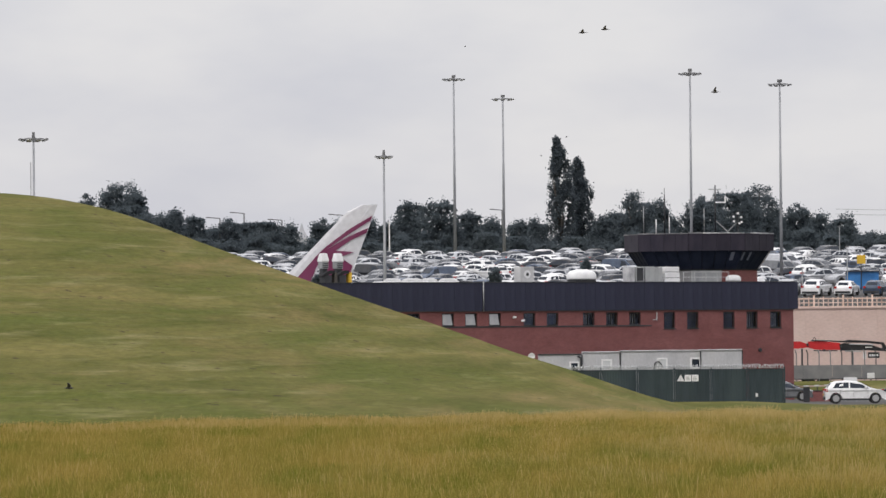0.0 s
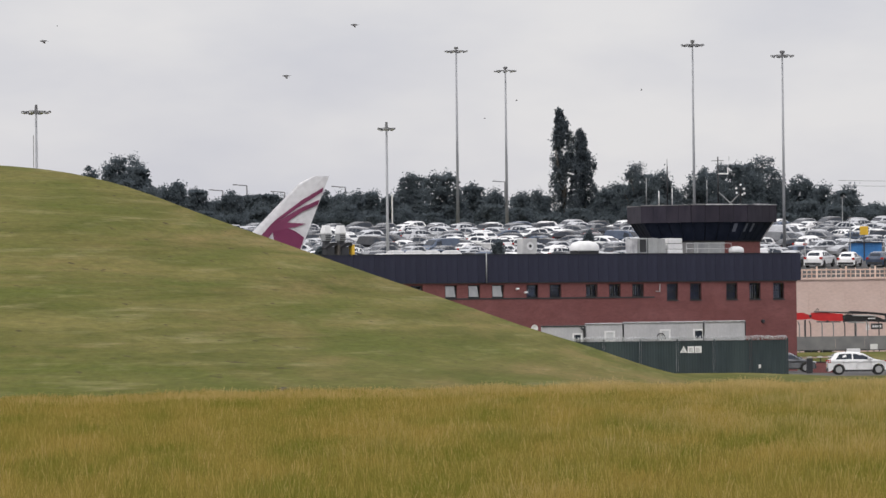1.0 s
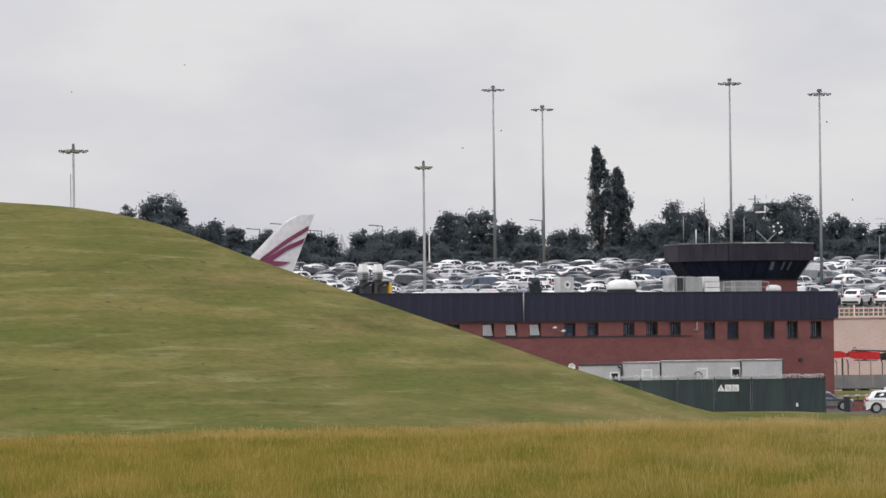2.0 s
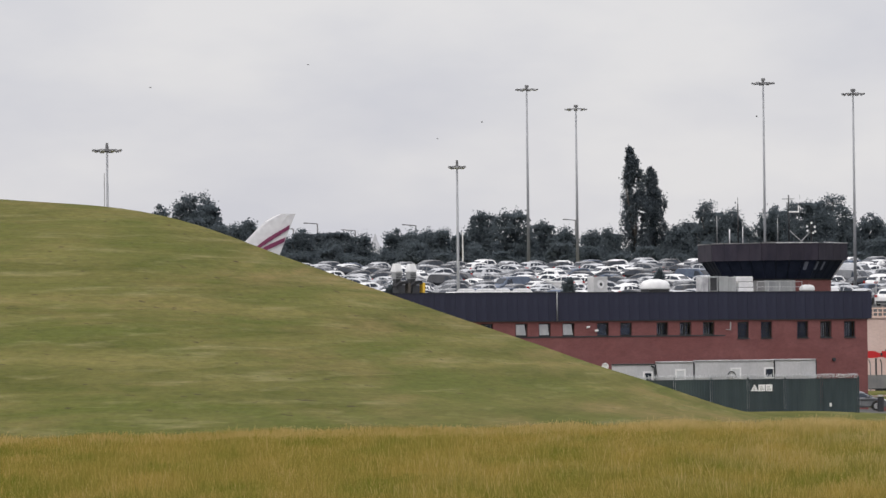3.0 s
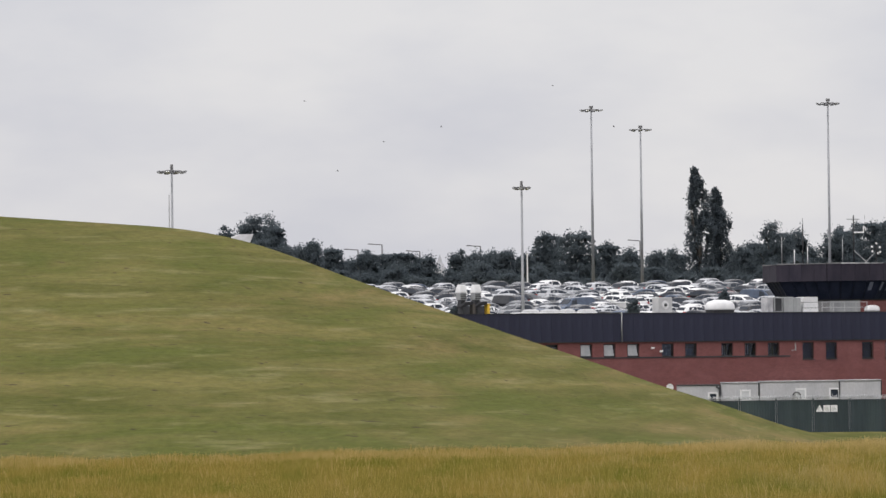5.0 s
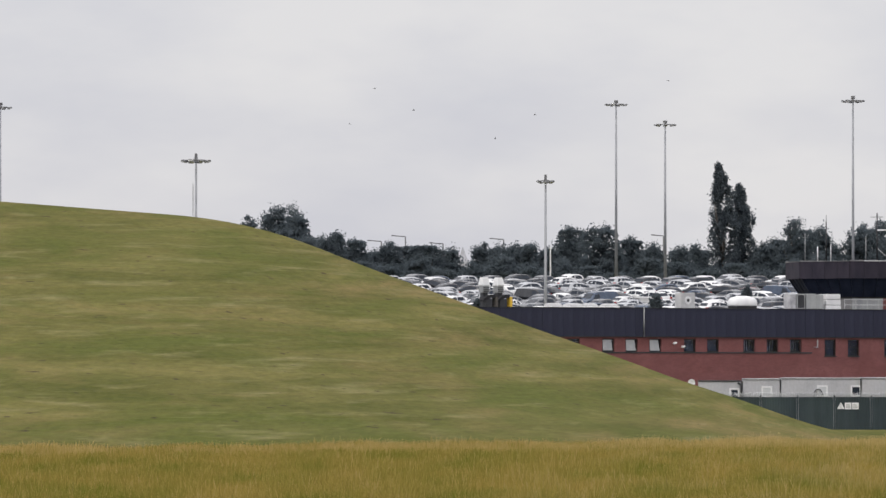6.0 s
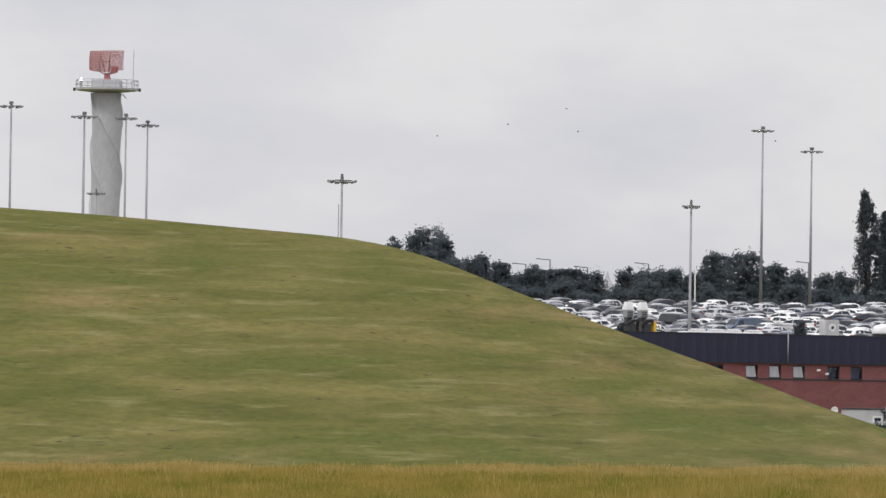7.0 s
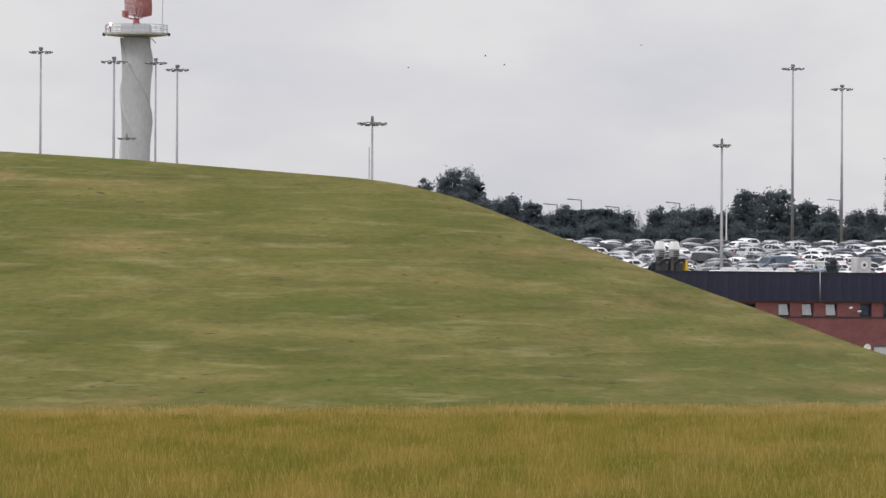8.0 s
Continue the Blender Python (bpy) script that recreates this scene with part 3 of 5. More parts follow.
for x, top in ((-47, 21.6), (-44.3, 22.6), (-41.2, 22.8), (-38.6, 21.6)):
    tree(x, 726, top, 4.2, int(400 - x), "shrub")
for k in range(30):
    x = -46 + k * 3.7
    tree(x, 716 + (k * 5) % 7, 17.7 + 0.8 * math.sin(k * 2.3) + 0.5 * math.sin(k * 5.1), 5.2, 300 + k, "shrub")


# ------------------------------------------------------------ brick building with a dark cladding band
WINDOWS = (-13.4, -10.39, -8.35, -6.25, -3.18, -1.1, 2.17, 4.28, 6.4, 9.58, 11.74, 15.13, 17.32, 19.57)


def brick_building():
    b = thing("brick_building", "two-storey red brick building with a navy cladding band and flat roof", "building", (8.89, 410, 0), 35)
    left, right, deep, roof = -27.0, 21.25, 14.0, 8.5
    head, low, high = 6.32, 5.10, 5.38
    sills = [low if k >= 9 else high for k in range(len(WINDOWS))]
    bm = B()
    box(bm, left, right, 0, 0.3, -0.8, low)
    box(bm, left, right, 0, 0.3, head, roof - 0.1)
    edges = [left] + [v for c in WINDOWS for v in (c - 0.53, c + 0.53)] + [right]
    for a, e in zip(edges[::2], edges[1::2]):
        box(bm, a, e, 0, 0.3, low, head)
    for c in WINDOWS[:9]:
        box(bm, c - 0.53, c + 0.53, 0, 0.3, low, high)
    part("front_wall", bm, "brick", b)
    for n, (x0, x1, y0, y1) in (("end_wall", (left, left + 0.3, 0.3, deep)), ("end_wall", (right - 0.3, right, 0.3, deep)), ("back_wall", (left, right, deep, deep + 0.3))):
        part(n, box(B(), x0, x1, y0, y1, -0.8, roof - 0.1), "brick", b)
    part("inner_floor", box(B(), left + 0.3, right - 0.3, 0.3, deep, 3.7, 3.9), "roofing", b)
    # added unseen wall, set close so the panes do not go black
    part("inner_wall", box(B(), left + 0.3, right - 0.3, 1.5, 1.65, 3.9, 8.2), "slate", b)
    part("roof", box(B(), left, right, -0.0, deep + 0.3, roof - 0.1, roof - 0.02), "roofing", b)
    part("brick_course", box(B(), left, 7.9, -0.03, 0.0, 5.28, 5.38), "dark", b, "dark projecting string course")
    first, x = None, left
    while x < right:
        m = Matrix.Translation((x, 0, 0))
        if first is None:
            first = part("cladding_panel", box(B(), 0, 0.892, -0.14, -0.01, 6.50, 8.52, 0.005), "cladding", b)
            first.matrix_basis = m
        else:
            share(first, b, m)
        x += 0.9
    part("roof_edge", box(B(), left, right + 0.05, -0.18, 0.2, 8.52, 8.56), "dark", b, "thin dark metal roof edge")
    part("soffit", box(B(), left, right, -0.13, -0.005, 6.44, 6.495), "dark", b)
    for k, c in enumerate(WINDOWS):
        bm = B()
        w, t, sill = 0.53, 0.06, sills[k]
        for x0, x1, z0, z1 in ((c - w, c - w + t, sill, head), (c + w - t, c + w, sill, head), (c - w + t, c + w - t, sill, sill + t), (c - w + t, c + w - t, head - t, head),
                               (c - 0.03, c + 0.03, sill + t, head - t) if k in (6, 7, 8, 12) else (c - w + t, c + w - t, sill + 0.62, sill + 0.65)):
            box(bm, x0, x1, 0.10, 0.17, z0, z1)
        fr = part("window", bm, "dark", b, "dark framed window with a white blind drawn" if k in (1, 2, 3) else "dark framed window")
        part("pane", box(B(), c - w + t, c + w - t, 0.13, 0.14, sill + t, head - t), "glass", fr)
        part("sill", box(B(), c - w - 0.04, c + w + 0.04, -0.05, 0.12, sill - 0.06, sill), "dark", fr)
        if k in (1, 2, 3):
            bm = B()
            tilt = 0.16
            slab(bm, [(c - w + 0.08, head - 0.08), (c + w - 0.26, head - 0.08), (c + w - 0.26 + tilt, sill + 0.1), (c - w + 0.1, sill + 0.1)], "y", 0.06, 0.09)
            part("blind", bm, "blind", fr, "white opened top-hung sash")
        elif k in (0, 9, 10, 11):
            # added navy panel: its colour imitates the dim room behind the pane
            part("roller_blind", box(B(), c - 0.45, c + 0.45, 0.22, 0.24, sill + 0.07, head - 0.07), "shade", fr, "navy panel put in for the dark interior")
        elif k in (4, 5):
            part("roller_blind", box(B(), c - 0.42, c + 0.42, 0.22, 0.24, sill + 0.1, head - 0.1), "slate", fr, "slate blue roller blind")
        else:
            # added navy panel for the dim interior, set deeper behind the strips
            part("roller_blind", box(B(), c - 0.45, c + 0.45, 0.36, 0.38, sill + 0.07, head - 0.07), "shade", fr, "navy panel put in for the dark interior")
            for q in range(3):
                part("curtain", box(B(), c - 0.24 + 0.19 * q, c - 0.19 + 0.19 * q, 0.3, 0.33, sill + 0.1, head - 0.15), "blind", fr, "narrow pale vertical blind strip")
    part("downpipe", tube(B(), (-7.38, -0.19, 6.45), (-7.38, -0.19, 8.6), 0.045, n=8), "steel", b, "grey downpipe", smooth=True)
    for s, z in ((-4.6, 6.0), (-3.85, 5.75)):
        bm = B()
        tube(bm, (s - 0.17, -0.2, z), (s + 0.1, -0.16, z + 0.03), 0.075, 0.07, 10)
        box(bm, s - 0.03, s + 0.03, -0.2, 0.0, z - 0.03, z + 0.03)
        part("security_camera", bm, "white", b, "small white security camera on the wall")
    bm = B()
    box(bm, 8.0, 8.34, -0.08, -0.02, 5.74, 5.78)
    box(bm, 8.34, 8.38, -0.10, -0.02, 5.72, 6.3)
    part("wall_bracket", bm, "grey", b, "pale metal wall bracket")
    part("wall_lamp", tube(B(), (18.0, -0.14, 3.45), (18.0, 0.0, 3.45), 0.13, 0.15, 12), "dark", b, "round dark bulkhead wall lamp")
    return b


brick_building()


def on_roof(s, d, z=8.48):
    """A place on the roof: s along the front, d behind it."""
    c, k = math.cos(radians(35)), math.sin(radians(35))
    return (8.89 + s * c - d * k, 410 + s * k + d * c, z)


def roof_unit(s, d, w, h, label, dark_panel=False, rz=35.0):
    t = thing("air_conditioning_unit", label, "air conditioner", on_roof(s, d), rz)
    part("casing", box(B(), -w / 2, w / 2, -0.4, 0.4, 0.12, h, 0.03), "grey" if w > 1 else "edge" if w < 0.6 else "steel", t)
    for x in (-w / 2 + 0.12, w / 2 - 0.12):
        part("foot", box(B(), x - 0.06, x + 0.06, -0.35, 0.35, 0, 0.12), "dark", t)
    if dark_panel:
        part("grille", box(B(), -w * 0.36, w * 0.36, -0.43, -0.4, 0.2, h - 0.1), "dark", t, "dark louvred grille")
    elif w > 1:
        part("fan_guard", tube(B(), (0, -0.44, h * 0.55), (0, -0.4, h * 0.55), w * 0.24, n=20), "white", t, "round fan guard")
        part("fan_hub", tube(B(), (0, -0.46, h * 0.55), (0, -0.44, h * 0.55), w * 0.1, n=12), "dark", t)


roof_unit(-0.75, 4, 1.25, 1.25, "grey air conditioning unit on the flat roof")
roof_unit(8.85, 4, 0.55, 1.2, "narrow grey roof plant cabinet")
roof_unit(9.6, 4, 0.8, 1.25, "grey roof plant cabinet with a dark louvre", True)
roof_unit(10.55, 4, 0.9, 1.25, "grey roof plant cabinet")
roof_unit(11.35, 4, 0.7, 1.2, "pale grey roof plant cabinet")


def stacked_unit():
    t = thing("roof_condenser", "white stacked condenser unit on the roof", "air conditioner", on_roof(12.7, 4.2), 35)
    for k in range(3):
        part("casing", box(B(), -0.72 + 0.05 * k, 0.72 - 0.03 * k, -0.5, 0.5, 0.02 + 0.42 * k, 0.40 + 0.42 * k, 0.03), "white", t)


stacked_unit()


def dome_vent(s, d, w, h, label):
    t = thing("roof_vent", label, "vent", on_roof(s, d), 35)
    bm = B()
    rings = []
    for k in range(7):
        u = k / 6
        r = math.sqrt(max(0.0, 1 - (u * 0.96) ** 4))
        rings.append([(w / 2 * r * (abs(math.cos(a)) ** 0.6) * (1 if math.cos(a) > 0 else -1), w / 3 * r * math.sin(a), h * 0.3 + h * 0.7 * u) for a in np.linspace(0, 2 * math.pi, 24, endpoint=False)])
    part("hood", loft(bm, rings), "white", t, smooth=True)
    part("collar", box(B(), -w * 0.4, w * 0.4, -w * 0.22, w * 0.22, 0, h * 0.3), "dark" if w > 1.6 else "grey", t)


dome_vent(4.5, 4, 2.35, 1.05, "wide white domed roof vent with a dark collar")
dome_vent(18.7, 4, 1.25, 0.62, "small white domed roof vent")


def cowl(s, last):
    t = thing("roof_cowl", "white tapered ventilation cowl above a black sloping hood", "vent", on_roof(s, 4), 35, "pair of roof cowls")
    rings = [[(x * a, y * a, z) for x, y in ((-1, -1), (1, -1), (1, 1), (-1, 1))] for a, z in ((0.30, 1.62), (0.31, 1.68), (0.20, 2.22))]
    part("cap", loft(B(), rings), "white", t)
    part("throat", box(B(), -0.27, 0.27, -0.27, 0.27, 1.12, 1.62, 0.01), "steel", t, "grey sheet metal throat")
    for k in range(3):
        part("louvre", box(B(), -0.22, 0.22, -0.30, -0.28, 1.18 + 0.13 * k, 1.24 + 0.13 * k), "dark", t)
    part("base_box", box(B(), -0.2, 0.2, -0.2, 0.2, 0, 1.12), "dark", t)
    part("hood", slab(B(), [(-0.62, 0.48), (-0.62, 0.62), (0.0, 0.98), (0.44, 0.98), (0.44, 0.76), (0.10, 0.74)], "y", -0.80, -0.33), "black", t, "black sloping hood")
    part("hood_body", box(B(), -0.36, 0.22, -0.74, -0.33, 0.0, 0.66), "dark", t)
    part("hood_leg", box(B(), 0.445, 0.64, -0.84, -0.4, 0.0, 0.84), "yellow" if last else "bark", t, "yellow end plate" if last else "rust brown end plate")


cowl(-18.45, False)
cowl(-17.2, True)


def roof_light(s, w):
    t = thing("roof_light", "low white domed rooflight on the flat roof", "skylight", on_roof(s, 1.6), 35, "rooflights")
    part("kerb", box(B(), -w / 2, w / 2, -0.5, 0.5, 0, 0.18, 0.02), "white", t)
    part("dome", loft(B(), [[(x * w * k, y * k, z) for x, y in ((-0.46, -0.44), (0.46, -0.44), (0.46, 0.44), (-0.46, 0.44))] for k, z in ((1, 0.18), (0.9, 0.30), (0.6, 0.38))]), "grey", t, smooth=False)


for s, w in ((-14.1, 1.1), (-12.4, 1.3), (-10.9, 0.9), (-9.2, 1.2)):
    roof_light(s, w)


def roof_rail():
    t = thing("roof_railing", "white tubular safety railing along the roof", "railing", on_roof(13.5, 3.4), 35)
    for z in (0.45, 0.85):
        part("rail", tube(B(), (0, 0, z), (4.3, 0, z), 0.02, n=8), "grey", t)
    for k in range(5):
        part("post", tube(B(), (k * 1.06 + 0.02, 0, 0), (k * 1.06 + 0.02, 0, 0.87), 0.02, n=8), "grey", t)


roof_rail()


# ------------------------------------------------------------ control room on the roof
def control_room():
    t = thing("control_room", "dark octagonal control room with outward-sloping windows on the roof", "control tower", (19.55, 428.5, 8.48), 12)

    def ring(r, z, n=8):
        return [(r * math.cos(math.pi / 8 + k * math.pi / 4), r * math.sin(math.pi / 8 + k * math.pi / 4), z) for k in range(n)]
    foot = [Vector(p) for p in ring(4.45, 0)]
    for k in range(8):                         # the plinth: brick to the east, grey panels elsewhere
        for u, v, m in ((0, 0.7, "steel"), (0.7, 1, "brick")) if k == 5 else ((0, 1, "brick" if k in (6, 7, 0) else "roofing"),):
            p, q = foot[k].lerp(foot[(k + 1) % 8], u), foot[k].lerp(foot[(k + 1) % 8], v)
            quad = [p, q, q * 0.95, p * 0.95]
            part("plinth_wall", loft(B(), [[(c.x, c.y, 0) for c in quad], [(c.x, c.y, 0.99) for c in quad]]), m, t)
    part("floor_slab", loft(B(), [ring(4.55, 1.0), ring(4.6, 1.10)]), "black", t)
    part("core", loft(B(), [ring(2.2, 1.1), ring(2.2, 2.5)]), "dark", t)
    part("roof_slab", loft(B(), [ring(5.58, 2.52), ring(5.64, 3.75)]), "fascia", t)
    lo, hi = ring(4.5, 1.1), ring(5.48, 2.52)
    for k in range(8):
        a, b, c, d = Vector(lo[k]), Vector(lo[(k + 1) % 8]), Vector(hi[(k + 1) % 8]), Vector(hi[k])
        part("mullion", tube(B(), a, d, 0.07, n=6), "edge" if k == 7 else "cabin_glass", t)
        for j in (1, 2, 3):
            part("mullion", tube(B(), a.lerp(b, j / 4), d.lerp(c, j / 4), 0.025, n=6), "cabin_glass", t)
        for j in range(4):
            u, v = j / 4 + 0.012, (j + 1) / 4 - 0.012
            bm = B()
            quad = [a.lerp(b, u), a.lerp(b, v), d.lerp(c, v), d.lerp(c, u)]
            inn = [q - Vector((q.x, q.y, 0)).normalized() * 0.03 for q in quad]
            loft(bm, [[tuple(q) for q in quad], [tuple(q) for q in inn]])
            part("pane", bm, "cabin_glass", t)
        # added pale strips on the glass imitate bright reflections
        for j in {5: (0.80,), 6: (0.06, 0.30)}.get(k, ()):
            p, q, r, w = a.lerp(b, j), a.lerp(b, j + 0.07), d.lerp(c, j + 0.07), d.lerp(c, j)
            quad = [p.lerp(w, 0.45), q.lerp(r, 0.45), q.lerp(r, 0.88), p.lerp(w, 0.88)]
            away = [v + Vector((v.x, v.y, 0)).normalized() * 0.02 for v in quad]
            part("window_strip", loft(B(), [[tuple(v) for v in quad], [tuple(v) for v in away]]), "slate", t, "pale strip imitating a reflection in the window")
        o0, o1 = Vector(ring(5.68, 2.46)[k]), Vector(ring(5.68, 2.46)[(k + 1) % 8])
        out = ((o0 + o1) / 2 * Vector((1, 1, 0))).normalized()
        for j in range(4):
            p, q = o0.lerp(o1, j / 4 + 0.002), o0.lerp(o1, (j + 1) / 4 - 0.002)
            bm = B()
            loft(bm, [[tuple(p), tuple(q), tuple(q + out * 0.06), tuple(p + out * 0.06)], [tuple(p + Vector((0, 0, 1.28))), tuple(q + Vector((0, 0, 1.28))), tuple(q + out * 0.06 + Vector((0, 0, 1.28))), tuple(p + out * 0.06 + Vector((0, 0, 1.28)))]])
            part("fascia_panel", bm, "fascia", t)
            bm = B()
            e = Vector((0, 0, 1.285))
            lump = 1.02 + 0.07 * ((k * 7 + j * 5) % 6) / 6
            loft(bm, [[tuple(p + e - out * 0.1), tuple(q + e - out * 0.1), tuple(q + e + out * 0.09), tuple(p + e + out * 0.09)],
                      [tuple(p + e * lump - out * 0.1), tuple(q + e * lump - out * 0.1), tuple(q + e * lump + out * 0.09), tuple(p + e * lump + out * 0.09)]])
            part("coping", bm, "edge" if (k * 4 + j) % 4 and out.x > -0.3 else "roofing", t)


control_room()


def rod(x, z1, label, extra=(), name="antenna", y=427.0, r=0.05, material="dark"):
    t = thing(name, label, "antenna", (x, y, 12.2))
    part("mast", tube(B(), (0, 0, 0), (0, 0, z1 - 12.2), r, r * 0.8, 8), material, t, smooth=True)
    for p, q, rr in extra:
        part("arm", tube(B(), p, q, rr, n=6), "white" if rr > 0.05 else "steel", t)


rod(15.3, 14.4, "thin grey whip antenna on the control room roof", material="steel", r=0.035)
rod(16.25, 13.4, "short white stub antenna on the control room roof", material="white", r=0.05)
rod(16.9, 15.3, "slim dark mast antenna on the control room roof", [((0, 0, 3.0), (0, 0, 3.6), 0.03)], r=0.055)
rod(17.25, 13.6, "short pale stub antenna on the control room roof", material="white", r=0.04)
rod(19.9, 14.2, "grey whip antenna on the control room roof", material="steel", r=0.035)
rod(20.75, 15.95, "grey wind mast with crossarms on the control room roof",
    [((-0.5, 0, 3.45), (0.45, 0, 3.45), 0.035), ((0.85, 0, 3.45), (0.85, 0, 3.75), 0.02), ((0, 0, 2.45), (0.75, 0, 2.45), 0.06), ((0.75, 0, 2.4), (0.75, 0, 2.95), 0.06), ((0, 0, 1.1), (1.05, 0, 0.1), 0.04)], r=0.06)


def dish_cluster():
    t = thing("floodlight_cluster", "cluster of small white lamps on a braced roof pole", "lamp", (22.45, 427.0, 12.2))
    part("pole", tube(B(), (0, 0, 0), (0, 0, 1.75), 0.05, n=8), "dark", t)
    part("brace", tube(B(), (-0.9, 0, 0.1), (-0.1, 0, 0.9), 0.04, n=6), "steel", t)
    for x, z in ((-0.33, 1.35), (-0.3, 1.0), (-0.05, 1.15), (0.25, 1.3), (0.12, 0.85), (0.28, 0.95), (0.0, 1.6)):
        part("lamp", tube(B(), (x, -0.25, z), (x, -0.05, z), 0.09, 0.06, 10), "white" if z != 1.15 else "dark", t)


dish_cluster()


# ------------------------------------------------------------ huts and the green steel fence before the building
def hut(x0, x1, top, yfront, label, window=None, dark_roof=False):
    z0 = ground_z((x0 + x1) / 2, yfront) - 0.02
    t = thing("site_hut", label, "hut", (x0, yfront, z0), group="row of site huts")
    w, h = x1 - x0, top - z0
    holes = window or []
    edges = [0.02] + [v for a, b in holes for v in (a, b)] + [w - 0.02]
    lo, hi = h - 1.25, h - 0.62
    part("lower_panel", box(B(), 0.02, w - 0.02, 0, 0.08, 0.1, lo), "render", t)
    part("upper_panel", box(B(), 0.02, w - 0.02, 0, 0.08, hi, h - 0.08), "render", t)
    for a, b in zip(edges[::2], edges[1::2]):
        part("front_panel", box(B(), a, b, 0, 0.08, lo, hi), "render", t)
    for x in (0.02, w - 0.1):
        part("side_wall", box(B(), x, x + 0.08, 0.08, 2.6, 0.1, h - 0.08), "render", t)
    part("back_wall", box(B(), 0.02, w - 0.02, 2.6, 2.68, 0.1, h - 0.08), "render", t)
    part("roof", box(B(), -0.0, w, -0.07, 2.72, h - 0.08, h, 0.02), "dark" if dark_roof else "edge", t)
    part("base", box(B(), 0.1, w - 0.1, 0.05, 2.6, 0, 0.1), "dark", t)
    part("corner_post", box(B(), w - 0.05, w + 0.02, -0.04, 0.06, 0.05, h - 0.08), "dark", t, "dark joint strip")
    for k, (a, b) in enumerate(holes):
        bm = B()
        for q in ((a - 0.08, a + 0.04, lo - 0.08, hi + 0.08), (b - 0.04, b + 0.08, lo - 0.08, hi + 0.08), (a + 0.04, b - 0.04, lo - 0.08, lo + 0.04), (a + 0.04, b - 0.04, hi - 0.04, hi + 0.08)):
            box(bm, q[0], q[1], -0.03, 0.05, q[2], q[3])
        f = part("window_frame", bm, "white", t, "white window frame")
        part("pane", box(B(), a + 0.04, b - 0.04, 0.0, 0.02, lo + 0.04, hi - 0.04), "tint" if k == len(holes) - 1 and w > 3 else "lens", f)
    return t


hut(6.7, 9.75, 3.36, 396, "off-white site hut with a dark roof edge", [(2.25, 2.8)], True)
hut(9.8, 12.45, 3.5, 396, "off-white site hut with a white-framed window", [(1.4, 2.0)])
hut(12.5, 18.1, 3.56, 396, "long off-white site hut with white-framed windows", [(2.6, 3.2), (4.95, 5.55)])
hut(18.15, 21.05, 3.58, 396, "off-white site hut with stained panels")
t = thing("drainpipe", "bent black drainpipe on the site hut", "pipe", (9.7, 395.85, 0))
part("upper_length", tube(B(), (-0.25, 0, 3.2), (0.0, 0, 3.05), 0.07, n=8), "dark", t)
part("lower_length", tube(B(), (0.0, 0, 3.08), (0.08, 0, 0.0), 0.07, n=8), "dark", t)
t = thing("pipe_hoop", "curved dark conduit hoop on the site hut", "pipe", (15.1, 395.9, 0))
for k in range(8):
    a, b = math.pi * k / 8, math.pi * (k + 1) / 8
    part("hoop_piece", tube(B(), (-0.3 * math.cos(a), 0, 2.35 + 0.4 * math.sin(a)), (-0.3 * math.cos(b), 0, 2.35 + 0.4 * math.sin(b)), 0.035, n=6), "dark", t)
part("stand", box(B(), -0.33, -0.27, -0.03, 0.03, 0, 2.36), "dark", t)
t = thing("satellite_dish", "small white round dish on a post", "dish", (6.2, 395, 0))
part("post", tube(B(), (0, 0, 0), (0, 0, 3.1), 0.05, n=8), "steel", t)
part("dish", loft(B(), [[(r * math.cos(a), -d, 3.2 + r * math.sin(a)) for a in np.linspace(0, 6.283, 18, endpoint=False)] for r, d in ((0.05, 0.0), (0.17, 0.05), (0.25, 0.14), (0.23, 0.15), (0.13, 0.06))]), "white", t, smooth=True)


